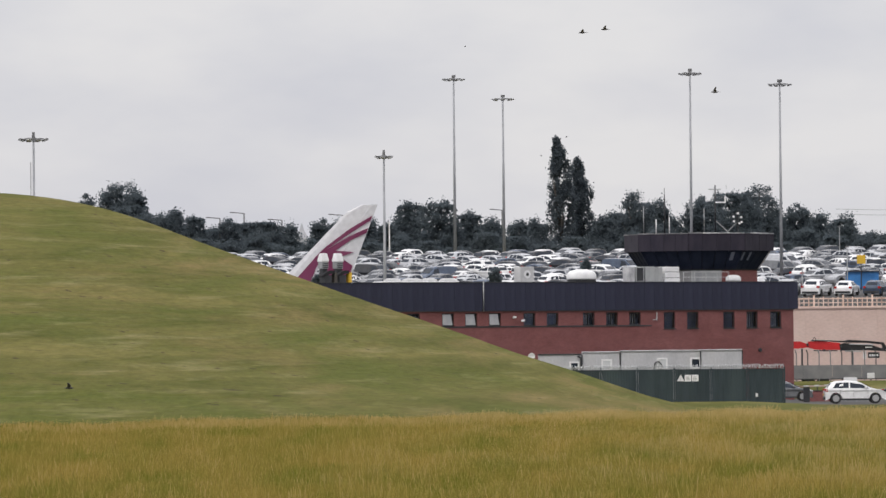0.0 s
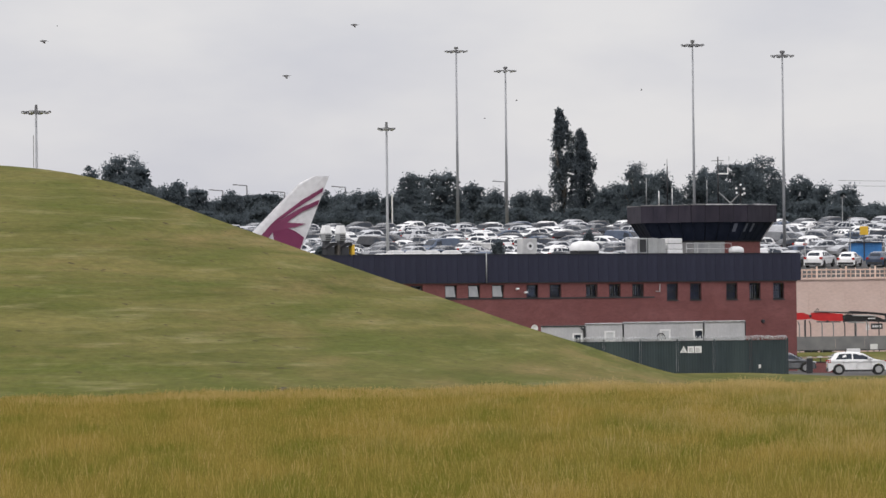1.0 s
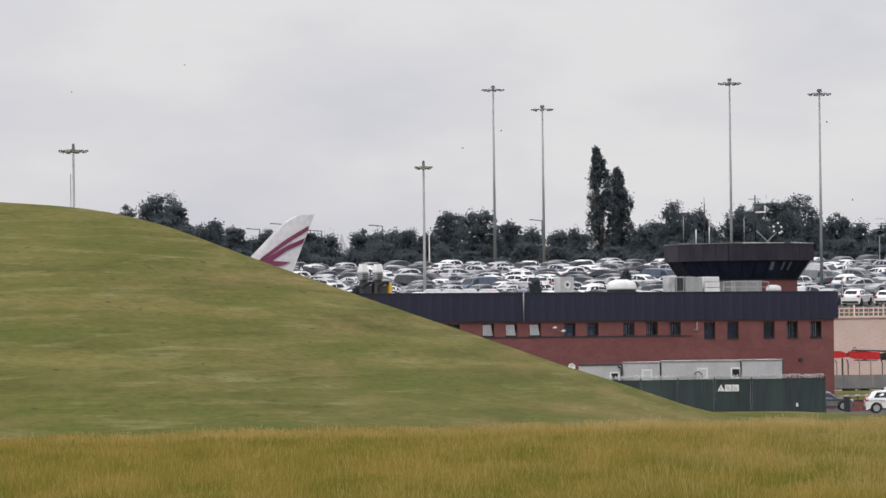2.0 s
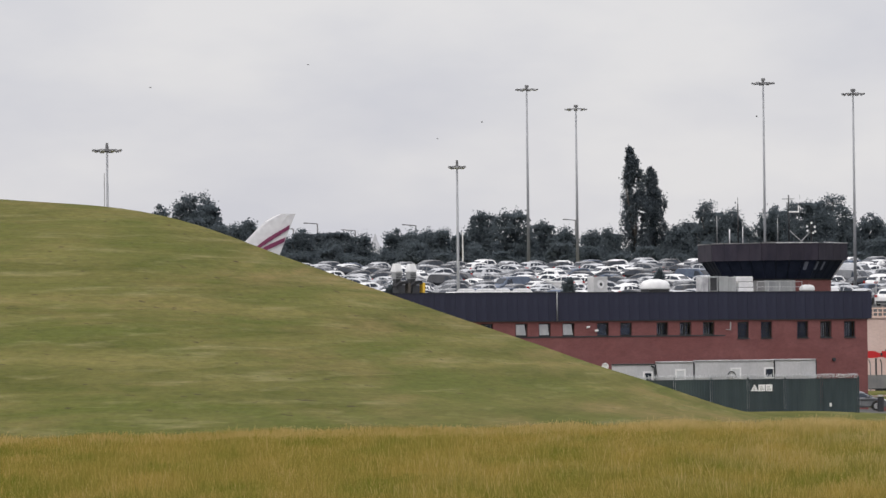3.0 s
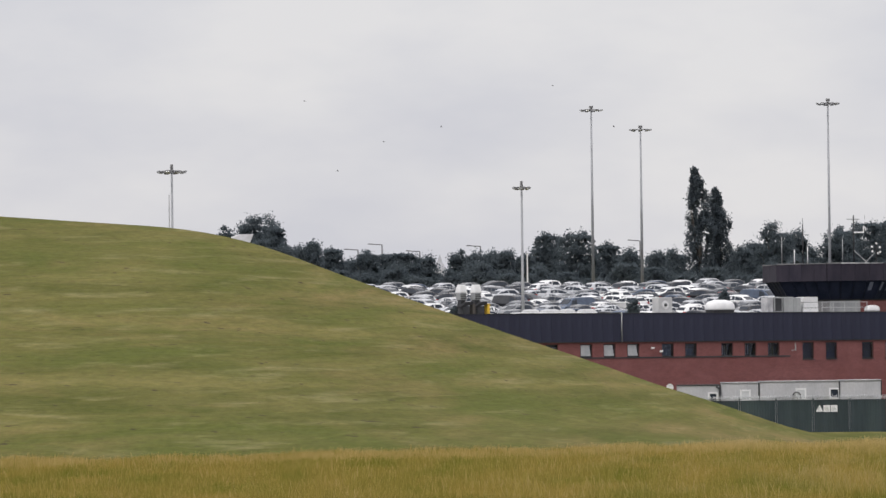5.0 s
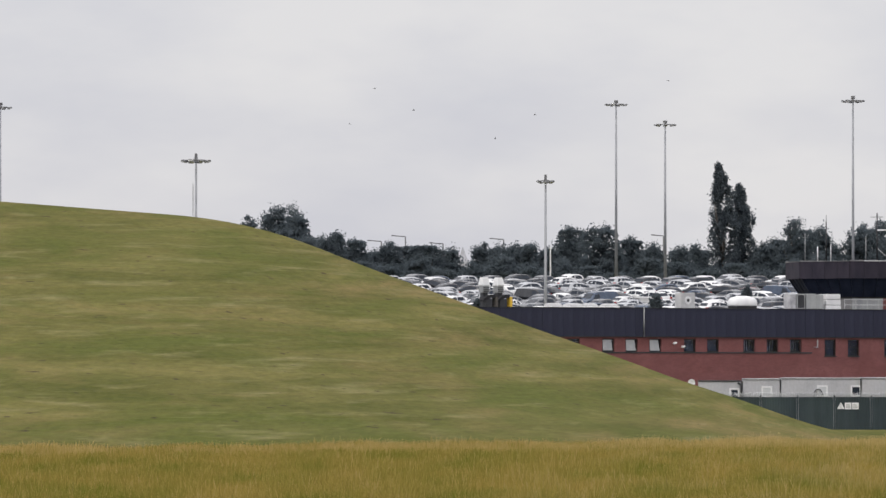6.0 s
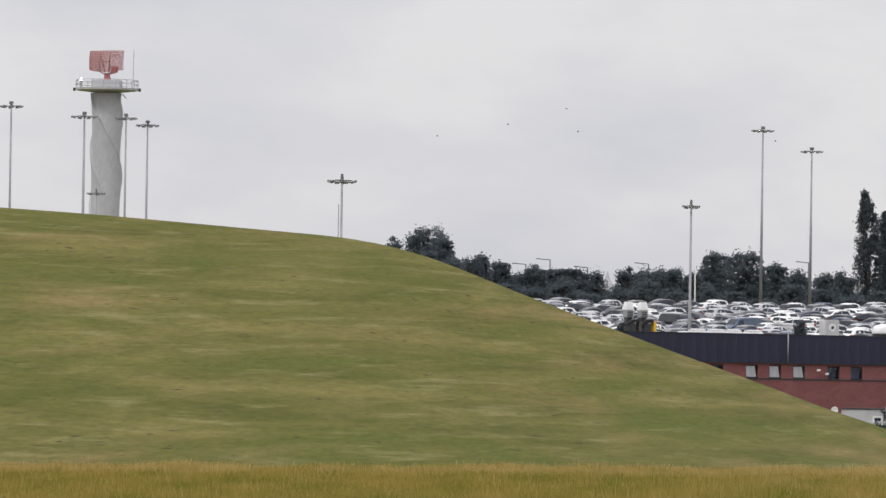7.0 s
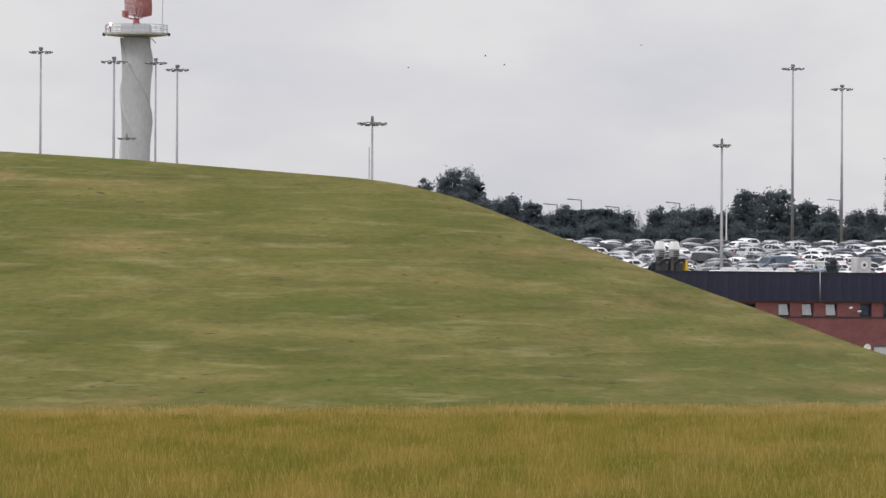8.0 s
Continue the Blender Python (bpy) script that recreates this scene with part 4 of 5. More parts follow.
def green_fence():
    t = thing("security_fence", "dark green sheet steel security fence topped with coiled razor wire", "fence", (8.3, 388, 0))
    L, pitch = 15.2, 2.53
    n = 6
    for k in range(n + 1):
        x = L - k * pitch
        z0 = ground_z(8.3 + x, 388)
        part("post", box(B(), x - 0.06, x + 0.06, -0.06, 0.06, z0 - 0.1, 2.36), "fence", t)
    for k in range(n):
        x1 = L - k * pitch - 0.07
        x0 = x1 - pitch + 0.14
        bm = B()
        m = 13
        step = (x1 - x0) / m
        front, back = [], []
        for j in range(m):
            a = x0 + j * step
            front += [(a, 0.0), (a + step * 0.25, -0.018), (a + step * 0.75, -0.018), (a + step * 0.99, 0.0)]
        back = [(u, v + 0.012) for u, v in front[::-1]]
        slab(bm, front + back, "z", -0.3, 2.24)
        part("sheet_panel", bm, "fence", t)
        part("rail", box(B(), x0, x1, 0.03, 0.09, 2.05, 2.12), "fence", t)
    # coils of wire along the top
    rng = random.Random(4)
    turns = 100
    for c in range(5):
        cu = bpy.data.curves.new("razor_wire", "CURVE")
        cu.dimensions, cu.bevel_depth, cu.bevel_resolution = "3D", 0.018, 0
        sp = cu.splines.new("POLY")
        pts = []
        for k in range(turns * 2):
            a = k * 0.9
            pts.append((L * (c + k / (turns * 2)) / 5 + rng.uniform(-0.06, 0.06), 0.18 * math.cos(a) + rng.uniform(-0.03, 0.03), 2.40 + 0.12 * math.sin(a) + rng.uniform(-0.07, 0.07), 1))
        sp.points.add(len(pts) - 1)
        for q, v in zip(sp.points, pts):
            q.co = v
        cu.materials.append(M["wire"])
        w = new("razor_wire", cu)
        w.parent = t
    for x, kind in ((16.35, 0), (16.85, 1), (17.35, 1)):
        bm = B()
        if kind:
            box(bm, x - 8.3 - 0.23, x - 8.3 + 0.23, -0.05, -0.036, 1.4, 1.86)
        else:
            slab(bm, [(x - 8.3 - 0.26, 1.42), (x - 8.3 + 0.26, 1.42), (x - 8.3, 1.9)], "y", -0.05, -0.036)
        s = part("warning_sign", bm, "white", t, "white warning plate")
        for j in range(3):
            part("text_bar", box(B(), x - 8.3 - (0.15 if kind else 0.08), x - 8.3 + (0.15 if kind else 0.06) - 0.04 * j, -0.056, -0.051, 1.5 + 0.1 * j, 1.53 + 0.1 * j), "roofing", s)
    part("small_notice", box(B(), 13.2, 13.36, -0.05, -0.036, 0.3, 0.55), "white", t, "small white notice")


green_fence()


# ------------------------------------------------------------ cars
# length, width, upper outline (x, z) from tail to nose, belt height, roof line's first and last point, windscreen and rear window spans
MODELS = dict(
    hatchback=(4.0, 1.74, [(0, 0.5), (0, 0.78), (0.07, 0.96), (0.15, 1.03), (0.42, 1.34), (0.72, 1.44), (1.4, 1.48), (2.05, 1.44), (2.4, 1.31), (3.05, 0.98), (3.6, 0.86), (3.9, 0.70), (4.0, 0.5)], 0.95),
    saloon=(4.6, 1.80, [(0, 0.5), (0, 0.82), (0.06, 0.95), (0.75, 1.02), (1.25, 1.31), (1.65, 1.42), (2.2, 1.44), (2.65, 1.38), (2.9, 1.28), (3.55, 0.98), (4.2, 0.86), (4.5, 0.68), (4.6, 0.5)], 0.95),
    estate=(4.44, 1.86, [(0, 0.55), (0, 0.85), (0.07, 1.04), (0.18, 1.14), (0.48, 1.48), (0.78, 1.59), (1.55, 1.64), (2.25, 1.60), (2.65, 1.46), (3.38, 1.09), (4.0, 0.97), (4.33, 0.80), (4.44, 0.55)], 1.06),
    van=(4.9, 1.90, [(0, 0.5), (0, 0.95), (0.02, 1.2), (0.06, 1.45), (0.14, 1.78), (0.4, 1.90), (1.6, 1.93), (3.0, 1.90), (3.35, 1.78), (4.05, 1.18), (4.55, 1.03), (4.82, 0.8), (4.9, 0.5)], 1.10))
TUMBLE = 0.24


def car(model, paint, label, at, rz, detail=False, group="parked cars"):
    """Nose towards local +x. One moulded shell with wheel arches, panes laid on it, lamps and wheels."""
    L, Wd, up, belt = MODELS[model]
    mat = "car_" + paint
    t = thing("parked_car" if model != "van" else "parked_van", label, "car" if model != "van" else "van", at, rz, group)
    wr = 0.34 if model != "estate" else 0.37
    ax = (L * 0.17 + 0.05, L * 0.83 - 0.08)
    y2, H = Wd / 2, max(z for _, z in up)
    ux, uz = [p[0] + 1e-4 * i for i, p in enumerate(up)], [p[1] for p in up]

    def roof(x):
        return float(np.interp(x, ux, uz))

    def flank(x, z):
        """Half width of the shell at height z."""
        top = max(roof(x) - 0.04, belt + 0.05)
        return y2 - TUMBLE * min(max((z - belt) / (top - belt), 0), 1) - 0.02
    lower = []
    for c in ax[::-1]:
        lower += [(c + (wr + 0.06) * math.cos(a), max(0.25, wr + (wr + 0.06) * math.sin(a))) for a in np.linspace(0, math.pi, 9)]
    lower = [(L - 0.06, 0.24)] + lower + [(0.06, 0.24)]
    outline = list(up) + lower
    n_up = len(up)

    def ring(y, cap, drop, pinch):
        pts = []
        for i, (x, z) in enumerate(outline):
            q = min(z - (drop if i < n_up and z > 0.8 else 0), cap) if i < n_up else z
            pts.append((min(max(x, pinch), L - pinch), y, q))
        return pts
    levels = [(y2 - 0.04, belt - 0.22, 0, 0.08), (y2, belt - 0.10, 0, 0.05), (y2 - 0.02, belt, 0, 0.05), (y2 - 0.02 - TUMBLE, 9, 0.05, 0.03), (y2 - TUMBLE - 0.22, 9, 0.0, 0.0)]
    rings = [ring(-y, c, d, p) for y, c, d, p in levels] + [ring(y, c, d, p) for y, c, d, p in levels[::-1]]
    part("body", loft(B(), rings), mat, t)

    def side_pane(s, xa, xb, va, vb, slant_a, slant_b):
        q = []
        for x, v, sl in ((xa, va, 0), (xb, va, 0), (xb, vb, slant_b), (xa, vb, slant_a)):
            x = x + sl
            z = belt + (roof(x) - 0.04 - belt) * v
            q.append(Vector((x, s * (flank(x, z) + 0.006), z)))
        inn = [p - Vector((0, s * 0.03, 0)) for p in q]
        part("side_window", loft(B(), [[tuple(p) for p in q], [tuple(p) for p in inn]]), "tint", t)
    rear = up[3][0] + 0.28
    front = up[9][0]
    mid = (rear + front) / 2 - 0.15
    for s in (-1, 1):
        if model == "van":
            side_pane(s, mid + 0.75, front - 0.28, 0.08, 0.82, 0.0, -0.42)
        else:
            side_pane(s, rear + 0.12, mid - 0.05, 0.08, 0.84, 0.26, 0.0)
            side_pane(s, mid + 0.04, front - 0.16, 0.08, 0.84, 0.0, -0.62)

    def cross_pane(name, i, j, u0, u1):
        (xa, za), (xb, zb) = up[i], up[j]
        a, b = Vector((xa, 0, za)).lerp(Vector((xb, 0, zb)), u0), Vector((xa, 0, za)).lerp(Vector((xb, 0, zb)), u1)
        nrm = Vector((-(b - a).z, 0, (b - a).x)).normalized()
        if nrm.z < 0:
            nrm = -nrm
        wa, wb = flank(a.x, a.z) - 0.10, flank(b.x, b.z) - 0.12
        wa, wb = (min(wa, y2 - 0.2), min(wb, y2 - 0.34))
        q = [a + Vector((0, -wa, 0)), a + Vector((0, wa, 0)), b + Vector((0, wb, 0)), b + Vector((0, -wb, 0))]
        part(name, loft(B(), [[tuple(p + nrm * 0.012) for p in q], [tuple(p - nrm * 0.02) for p in q]]), "tint", t)
    cross_pane("windscreen", 9, 8, 0.10, 0.97)
    cross_pane("rear_window", 3, 4, 0.08, 0.95)
    for x in ax:
        for s in (-1, 1):
            w = part("wheel", tube(B(), (0, -0.1, 0), (0, 0.1, 0), wr, n=18 if detail else 12), "rubber", t)
            w.matrix_basis = Matrix.Translation((x, s * (y2 - 0.11), wr))
            if detail:
                part("rim", tube(B(), (0, s * 0.095, 0), (0, s * 0.112, 0), wr * 0.66, wr * 0.6, 14), "alloy", w)

    def pair(s, a, b):
        return min(s * a, s * b), max(s * a, s * b)
    for s in (-1, 1):
        part("headlight", box(B(), L - 0.34, L - 0.02, *pair(s, y2 - 0.05, y2 - 0.42), 0.66, 0.80, 0.03 if detail else 0), "head_lens", t)
        part("tail_light", box(B(), -0.006, 0.26, *pair(s, y2 - 0.006, y2 - 0.26), belt - 0.20, belt + 0.0, 0.03 if detail else 0), "tail_lens", t)
        if detail:
            part("mirror", box(B(), front - 0.55, front - 0.38, *pair(s, y2 - 0.05, y2 + 0.16), belt + 0.02, belt + 0.15, 0.03), mat, t)
            for hx in (1.25, 2.2):
                part("door_handle", box(B(), hx, hx + 0.2, *pair(s, y2 - 0.01, y2 + 0.03), belt - 0.16, belt - 0.12), mat, t)
            for hx in (1.12, 2.06, 3.08):
                part("door_gap", box(B(), hx, hx + 0.009, *pair(s, y2 - 0.03, y2 + 0.002), 0.40, belt - 0.11), "roofing", t)
            part("sill_strip", box(B(), ax[0] + 0.45, ax[1] - 0.45, *pair(s, y2 - 0.05, y2 + 0.012), 0.24, 0.34), "dark", t)
    part("rear_bumper", box(B(), -0.02, 0.06, -y2 + 0.12, y2 - 0.12, 0.3, 0.5, 0.02 if detail else 0), "dark", t)
    if detail:
        part("front_bumper", box(B(), L - 0.06, L + 0.02, -y2 + 0.15, y2 - 0.15, 0.28, 0.48, 0.02), "dark", t)
        part("number_plate", box(B(), -0.03, -0.018, -0.26, 0.26, 0.6, 0.71), "yellow", t)
    return t


car("estate", "white", "white sport utility car parked by the fence", (26.95, 399.1, ground_z(29, 400)), 0, True, "cars by the fence")
car("hatchback", "grey", "dark grey hatchback car parked behind the fence", (22.7, 407.4, ground_z(25, 408) + 0.0), 0, True, "cars by the fence")
car("saloon", "black", "black saloon car parked behind the white car", (31.3, 404.0, ground_z(31, 404)), 0, True, "cars by the fence")


def car_park():
    rng = random.Random(11)
    words = dict(white="white", silver="silver", grey="dark grey", black="black", blue="dark blue", red="red")
    pool = ["white"] * 20 + ["silver"] * 22 + ["grey"] * 16 + ["black"] * 12 + ["blue"] * 7 + ["red"]
    kinds = ["hatchback"] * 10 + ["saloon"] * 6 + ["estate"] * 8 + ["van"]
    made = {}
    for r in range(12):
        y = 547.5 + r * 8.7
        heading = (68, -42, 44, -136, -140, -44, -40, 138, -142, -42, 40, -138)[r]
        x = -0.048 * y - 3 if r else -20
        x_end = 0.094 * y
        while x < x_end:
            paint, model = rng.choice(pool), rng.choice(kinds)
            h = radians(heading + rng.uniform(-7, 7) + (180 if rng.random() < 0.12 else 0))
            L = MODELS[model][0]
            z = ground_z(x, y) + 0.02
            slope = math.degrees(math.atan(0.05))
            m = Matrix.Translation((x, y, z)) @ pose(0, 0, 0, slope) @ pose(0, 0, 0, 0, 0, math.degrees(h)) @ Matrix.Translation((-L / 2, 0, 0))
            if rng.random() < 0.04 or (abs(x - 42) < 3.6 and 552 < y < 568):
                x += 2.9
                continue
            if (model, paint) in made:
                copy_thing(made[model, paint], m)
            else:
                c = car(model, paint, words[paint] + (" van" if model == "van" else " " + model + " car") + " in the packed car park", (0, 0, 0), 0, group="cars in the car park")
                c.matrix_basis = m
                made[model, paint] = c
            x += rng.uniform(2.85, 3.15)


car_park()


# ------------------------------------------------------------ masts with floodlight rings
def mast(x, y, top, ring, label, n=8, top_box=True):
    z0 = ground_z(x, y) - 0.05
    t = thing("floodlight_mast", label, "floodlight mast", (x, y, z0), 17 * (int(abs(x)) % 5), "floodlight masts")
    h = top - z0
    part("pole", tube(B(), (0, 0, 0), (0, 0, h - 0.3), 0.165 * max(1, ring), 0.08 * max(1, ring), 12), "mast", t, smooth=True)
    part("foot", tube(B(), (0, 0, 0), (0, 0, 0.3), 0.4, n=12), "steel", t)
    if top_box:
        part("winch_head", box(B(), -0.2, 0.2, -0.18, 0.18, h - 0.24, h + 0.05, 0.04), "lamp", t)
    else:
        part("tip", tube(B(), (0, 0, h - 0.5), (0, 0, h + 0.1), 0.14, 0.1, 8), "lamp", t)
    zr = h - 0.52
    part("collar", tube(B(), (0, 0, zr - 0.02), (0, 0, zr + 0.26), 0.17, 0.12, 12), "lamp", t)
    bm = B()
    hoop = [[bm.verts.new(((ring * 0.8 + 0.03 * math.cos(v)) * math.cos(u), (ring * 0.8 + 0.03 * math.cos(v)) * math.sin(u), zr + 0.10 + 0.03 * math.sin(v)))
             for v in np.linspace(0, 2 * math.pi, 6, endpoint=False)] for u in np.linspace(0, 2 * math.pi, 24, endpoint=False)]
    for i in range(24):
        for j in range(6):
            bm.faces.new((hoop[i][j], hoop[(i + 1) % 24][j], hoop[(i + 1) % 24][(j + 1) % 6], hoop[i][(j + 1) % 6]))
    part("carrier_ring", bm, "lamp", t)
    for k in range(n):
        a = 2 * math.pi * (k + 0.3) / n
        c, s = math.cos(a), math.sin(a)
        if k % 2 == 0:
            part("arm", tube(B(), (0.1 * c, 0.1 * s, zr + 0.16), (ring * 0.8 * c, ring * 0.8 * s, zr + 0.10), 0.025, n=6), "lamp", t)
        f = part("floodlight", box(B(), -0.19, 0.19, -0.19, 0.19, -0.055, 0.06, 0.02), "lamp", t)
        f.matrix_basis = pose(ring * c, ring * s, zr + 0.02, 0, 0, math.degrees(a)) @ pose(0, 0, 0, 0, -16 - 5 * (k % 3), 0)
        part("lens", box(B(), -0.17, 0.17, -0.17, 0.17, -0.085, -0.056), "lens", f)


TALL = "tall grey steel mast with a ring of floodlights"
mast(-4.75, 465, 20.05, 0.58, "grey steel mast with a small ring of floodlights", 6, False)
mast(1.53, 660, 35.38, 1.18, TALL)
mast(7.28, 660, 33.0, 1.14, TALL)
mast(25.05, 565, 31.35, 1.0, TALL)
mast(33.75, 560, 29.95, 1.02, TALL)
mast(-31.15, 430, 20.5, 0.98, TALL, 8, False)
mast(-75.2, 570, 32.75, 1.05, TALL)
mast(-66.5, 560, 31.3, 1.2, TALL)
mast(-65.65, 590, 32.6, 1.0, TALL)
mast(-61.75, 575, 31.2, 1.05, TALL)
mast(-74.5, 640, 26.3, 0.95, TALL, 6, False)


def street_lamp(x, y, top, reach, label="grey street lamp with a single outreach arm"):
    z0 = ground_z(x, y) - 0.05
    t = thing("street_lamp", label, "street lamp", (x, y, z0), group="street lamps")
    h = top - z0
    part("column", tube(B(), (0, 0, 0), (0, 0, h), 0.11, 0.09, 8), "lamp", t, smooth=True)
    part("outreach_arm", tube(B(), (0, 0, h), (-reach * 0.75, 0, h + 0.1), 0.06, 0.06, 6), "lamp", t)
    part("lantern", box(B(), -reach - 0.05, -reach * 0.7, -0.14, 0.14, h + 0.06, h + 0.19, 0.03), "lamp", t)


for x, top in ((-27.6, 19.75), (-24.6, 20.35), (-19.9, 19.45), (-12.35, 20.0)):
    street_lamp(x * 1.0857, 760, 4.5 + (top - 4.5) * 1.0857, 1.85)
street_lamp(8.15, 760, 21.8, 1.65)
t = thing("slim_post", "slim white post at the back of the car park", "post", (-6.45, 690, ground_z(-6.45, 690)))
part("shaft", tube(B(), (0, 0, 0), (0, 0, 18.9 - ground_z(-6.45, 690)), 0.10, 0.08, 8), "white", t)
t = thing("slim_post", "slim grey lightning rod beside the mast", "post", (-31.45, 431, 0))
part("shaft", tube(B(), (0, 0, 0), (0, 0, 18.3), 0.05, 0.03, 8), "steel", t)


# ------------------------------------------------------------ radar tower
def radar_tower():
    z0 = ground_z(-80.4, 700) - 0.1
    t = thing("radar_tower", "tall pale concrete radar tower with a twisted ridge and railed platform", "radar tower", (-80.35, 700, z0))
    h = 40.4 - z0
    rings = []
    for k in range(81):
        z = h * k / 80
        turn = radians(-47 - 16.5 * (z + z0 - 33.1))
        ring = []
        for off in (0.0, 2 * math.pi / 3, 4 * math.pi / 3):
            for d in (*np.linspace(0.03, 0.9, 9), *np.linspace(1.0, 2 * math.pi / 3, 18)):
                r = 1.78 + 0.27 * math.exp(-(((2 * math.pi / 3 - d) / 0.55) ** 1.4))
                ring.append((r * math.cos(turn + off + d), r * math.sin(turn + off + d), z))
        rings.append(ring)
    for off, lo, hi in ((0.0, 26.0, 37.2), (2 * math.pi / 3, 34.5, h + z0 - 0.05)):       # added dark strips imitate crease shade along two of the ridges
        path = []
        for k in range(61):
            z = lo + (hi - lo) * k / 60 - z0
            path.append((z, radians(-47 - 16.5 * (z + z0 - 33.1)) + off + 0.015))
        strip = [[((2.05 + dr) * math.cos(a + da), (2.05 + dr) * math.sin(a + da), z) for dr, da in ((-0.06, -0.02), (0.03, -0.02), (0.03, 0.04), (-0.2, 0.04))] for z, a in path]
        part("ridge_strip", loft(B(), strip), "steel", t, "added dark strip imitating the shaded crease")
    part("shaft", loft(B(), rings), "concrete", t)

    def disc(r, z):
        return [(r * math.cos(a), r * math.sin(a), z) for a in np.linspace(0, 2 * math.pi, 16, endpoint=False)]
    part("platform", loft(B(), [disc(2.0, h + 0.12), disc(3.9, h + 0.34), disc(3.95, h + 0.6), disc(2.2, h + 0.6)]), "grey", t)
    part("equipment_room", box(B(), -1.75, 1.75, -1.6, 1.6, h + 0.6, h + 1.65, 0.05), "concrete", t)
    for zz in (h + 1.1, h + 1.6):
        for a, b in zip(disc(3.9, zz), disc(3.9, zz)[1:] + disc(3.9, zz)[:1]):
            part("rail", tube(B(), a, b, 0.035, n=6), "steel", t)
    for a in disc(3.9, h + 0.6):
        part("post", tube(B(), a, (a[0], a[1], h + 1.62), 0.04, n=6), "steel", t)
    for s in (-1, 1):
        part("side_lamp", box(B(), s * 4.1 - 0.15, s * 4.1 + 0.15, -0.2, 0.2, h + 0.25, h + 0.65, 0.03), "dark", t)
    part("whip_rod", tube(B(), (3.3, -0.5, h + 0.6), (3.35, -0.5, h + 5.5), 0.045, 0.03, 6), "steel", t)
    part("bracket", tube(B(), (2.0, -1.0, h - 0.1), (2.6, -1.4, h - 0.7), 0.05, n=6), "steel", t)
    part("beacon_stem", tube(B(), (-3.1, -1.5, h + 0.6), (-3.1, -1.5, h + 1.45), 0.06, n=8), "dark", t)
    part("beacon", tube(B(), (-3.1, -1.5, h + 1.45), (-3.1, -1.5, h + 1.85), 0.15, 0.12, 10), "beacon", t, "lit red-white obstruction light")
    part("pedestal", loft(B(), [disc(0.55, h + 1.65), disc(0.42, h + 2.0)]), "salmon", t)
    # turning antenna; it faces its local +x
    ant = part("antenna", tube(B(), (0, 0, 0), (0, 0, 0.55), 0.4, 0.34, 12), "salmon", t, "rotating weathered red lattice radar antenna", loc=(0, 0, h + 1.95))
    for s in (-1, 1):
        for p, q, rr in (((-0.1, s * 0.3, 0.4), (-0.55, s * 1.2, 1.0), 0.07), ((-0.1, s * 0.2, 0.4), (-0.65, s * 0.7, 3.0), 0.06), ((-0.55, s * 0.7, 0.9), (-0.95, s * 0.7, 2.0), 0.05),
                         ((-0.95, s * 0.7, 2.0), (-0.65, s * 0.7, 3.0), 0.05)):
            part("strut", tube(B(), p, q, rr, n=6), "salmon", ant)
    part("strut", tube(B(), (-0.95, -0.7, 2.0), (-0.95, 0.7, 2.0), 0.05, n=6), "salmon", ant)

    def bowl(y, z):
        return -0.75 + 0.075 * y * y + 0.10 * (z - 1.9) ** 2
    def low(y):
        return 0.85 - 0.30 * math.cos(y / 2.35 * math.pi / 2) + 0.1
    for k in range(33):
        y = -2.35 + 4.7 * k / 32
        bm = B()
        zs = np.linspace(low(y), 3.35, 6)
        for a, b in zip(zs, zs[1:]):
            tube(bm, (bowl(y, a), y, a), (bowl(y, b), y, b), 0.05, n=5)
        part("rib", bm, "salmon", ant)
    for k in range(11):
        z = 0.95 + 2.4 * k / 10
        bm = B()
        ysn = np.linspace(-2.35, 2.35, 10)
        for a, b in zip(ysn, ysn[1:]):
            tube(bm, (bowl(a, z), a, z), (bowl(b, z), b, z), 0.03, n=5)
        part("crossbar", bm, "salmon", ant)
    bm = B()
    tube(bm, (0.1, 0, 0.4), (2.1, 0, 0.75), 0.09, n=6)
    tube(bm, (0.1, 0.3, 0.3), (2.0, 0.05, 0.7), 0.05, n=6)
    part("feed_arm", bm, "salmon", ant)
    part("feed_horn", box(B(), 1.75, 2.25, -0.35, 0.35, 0.75, 1.55, 0.05), "salmon", ant)
    return ant


ANTENNA = radar_tower()


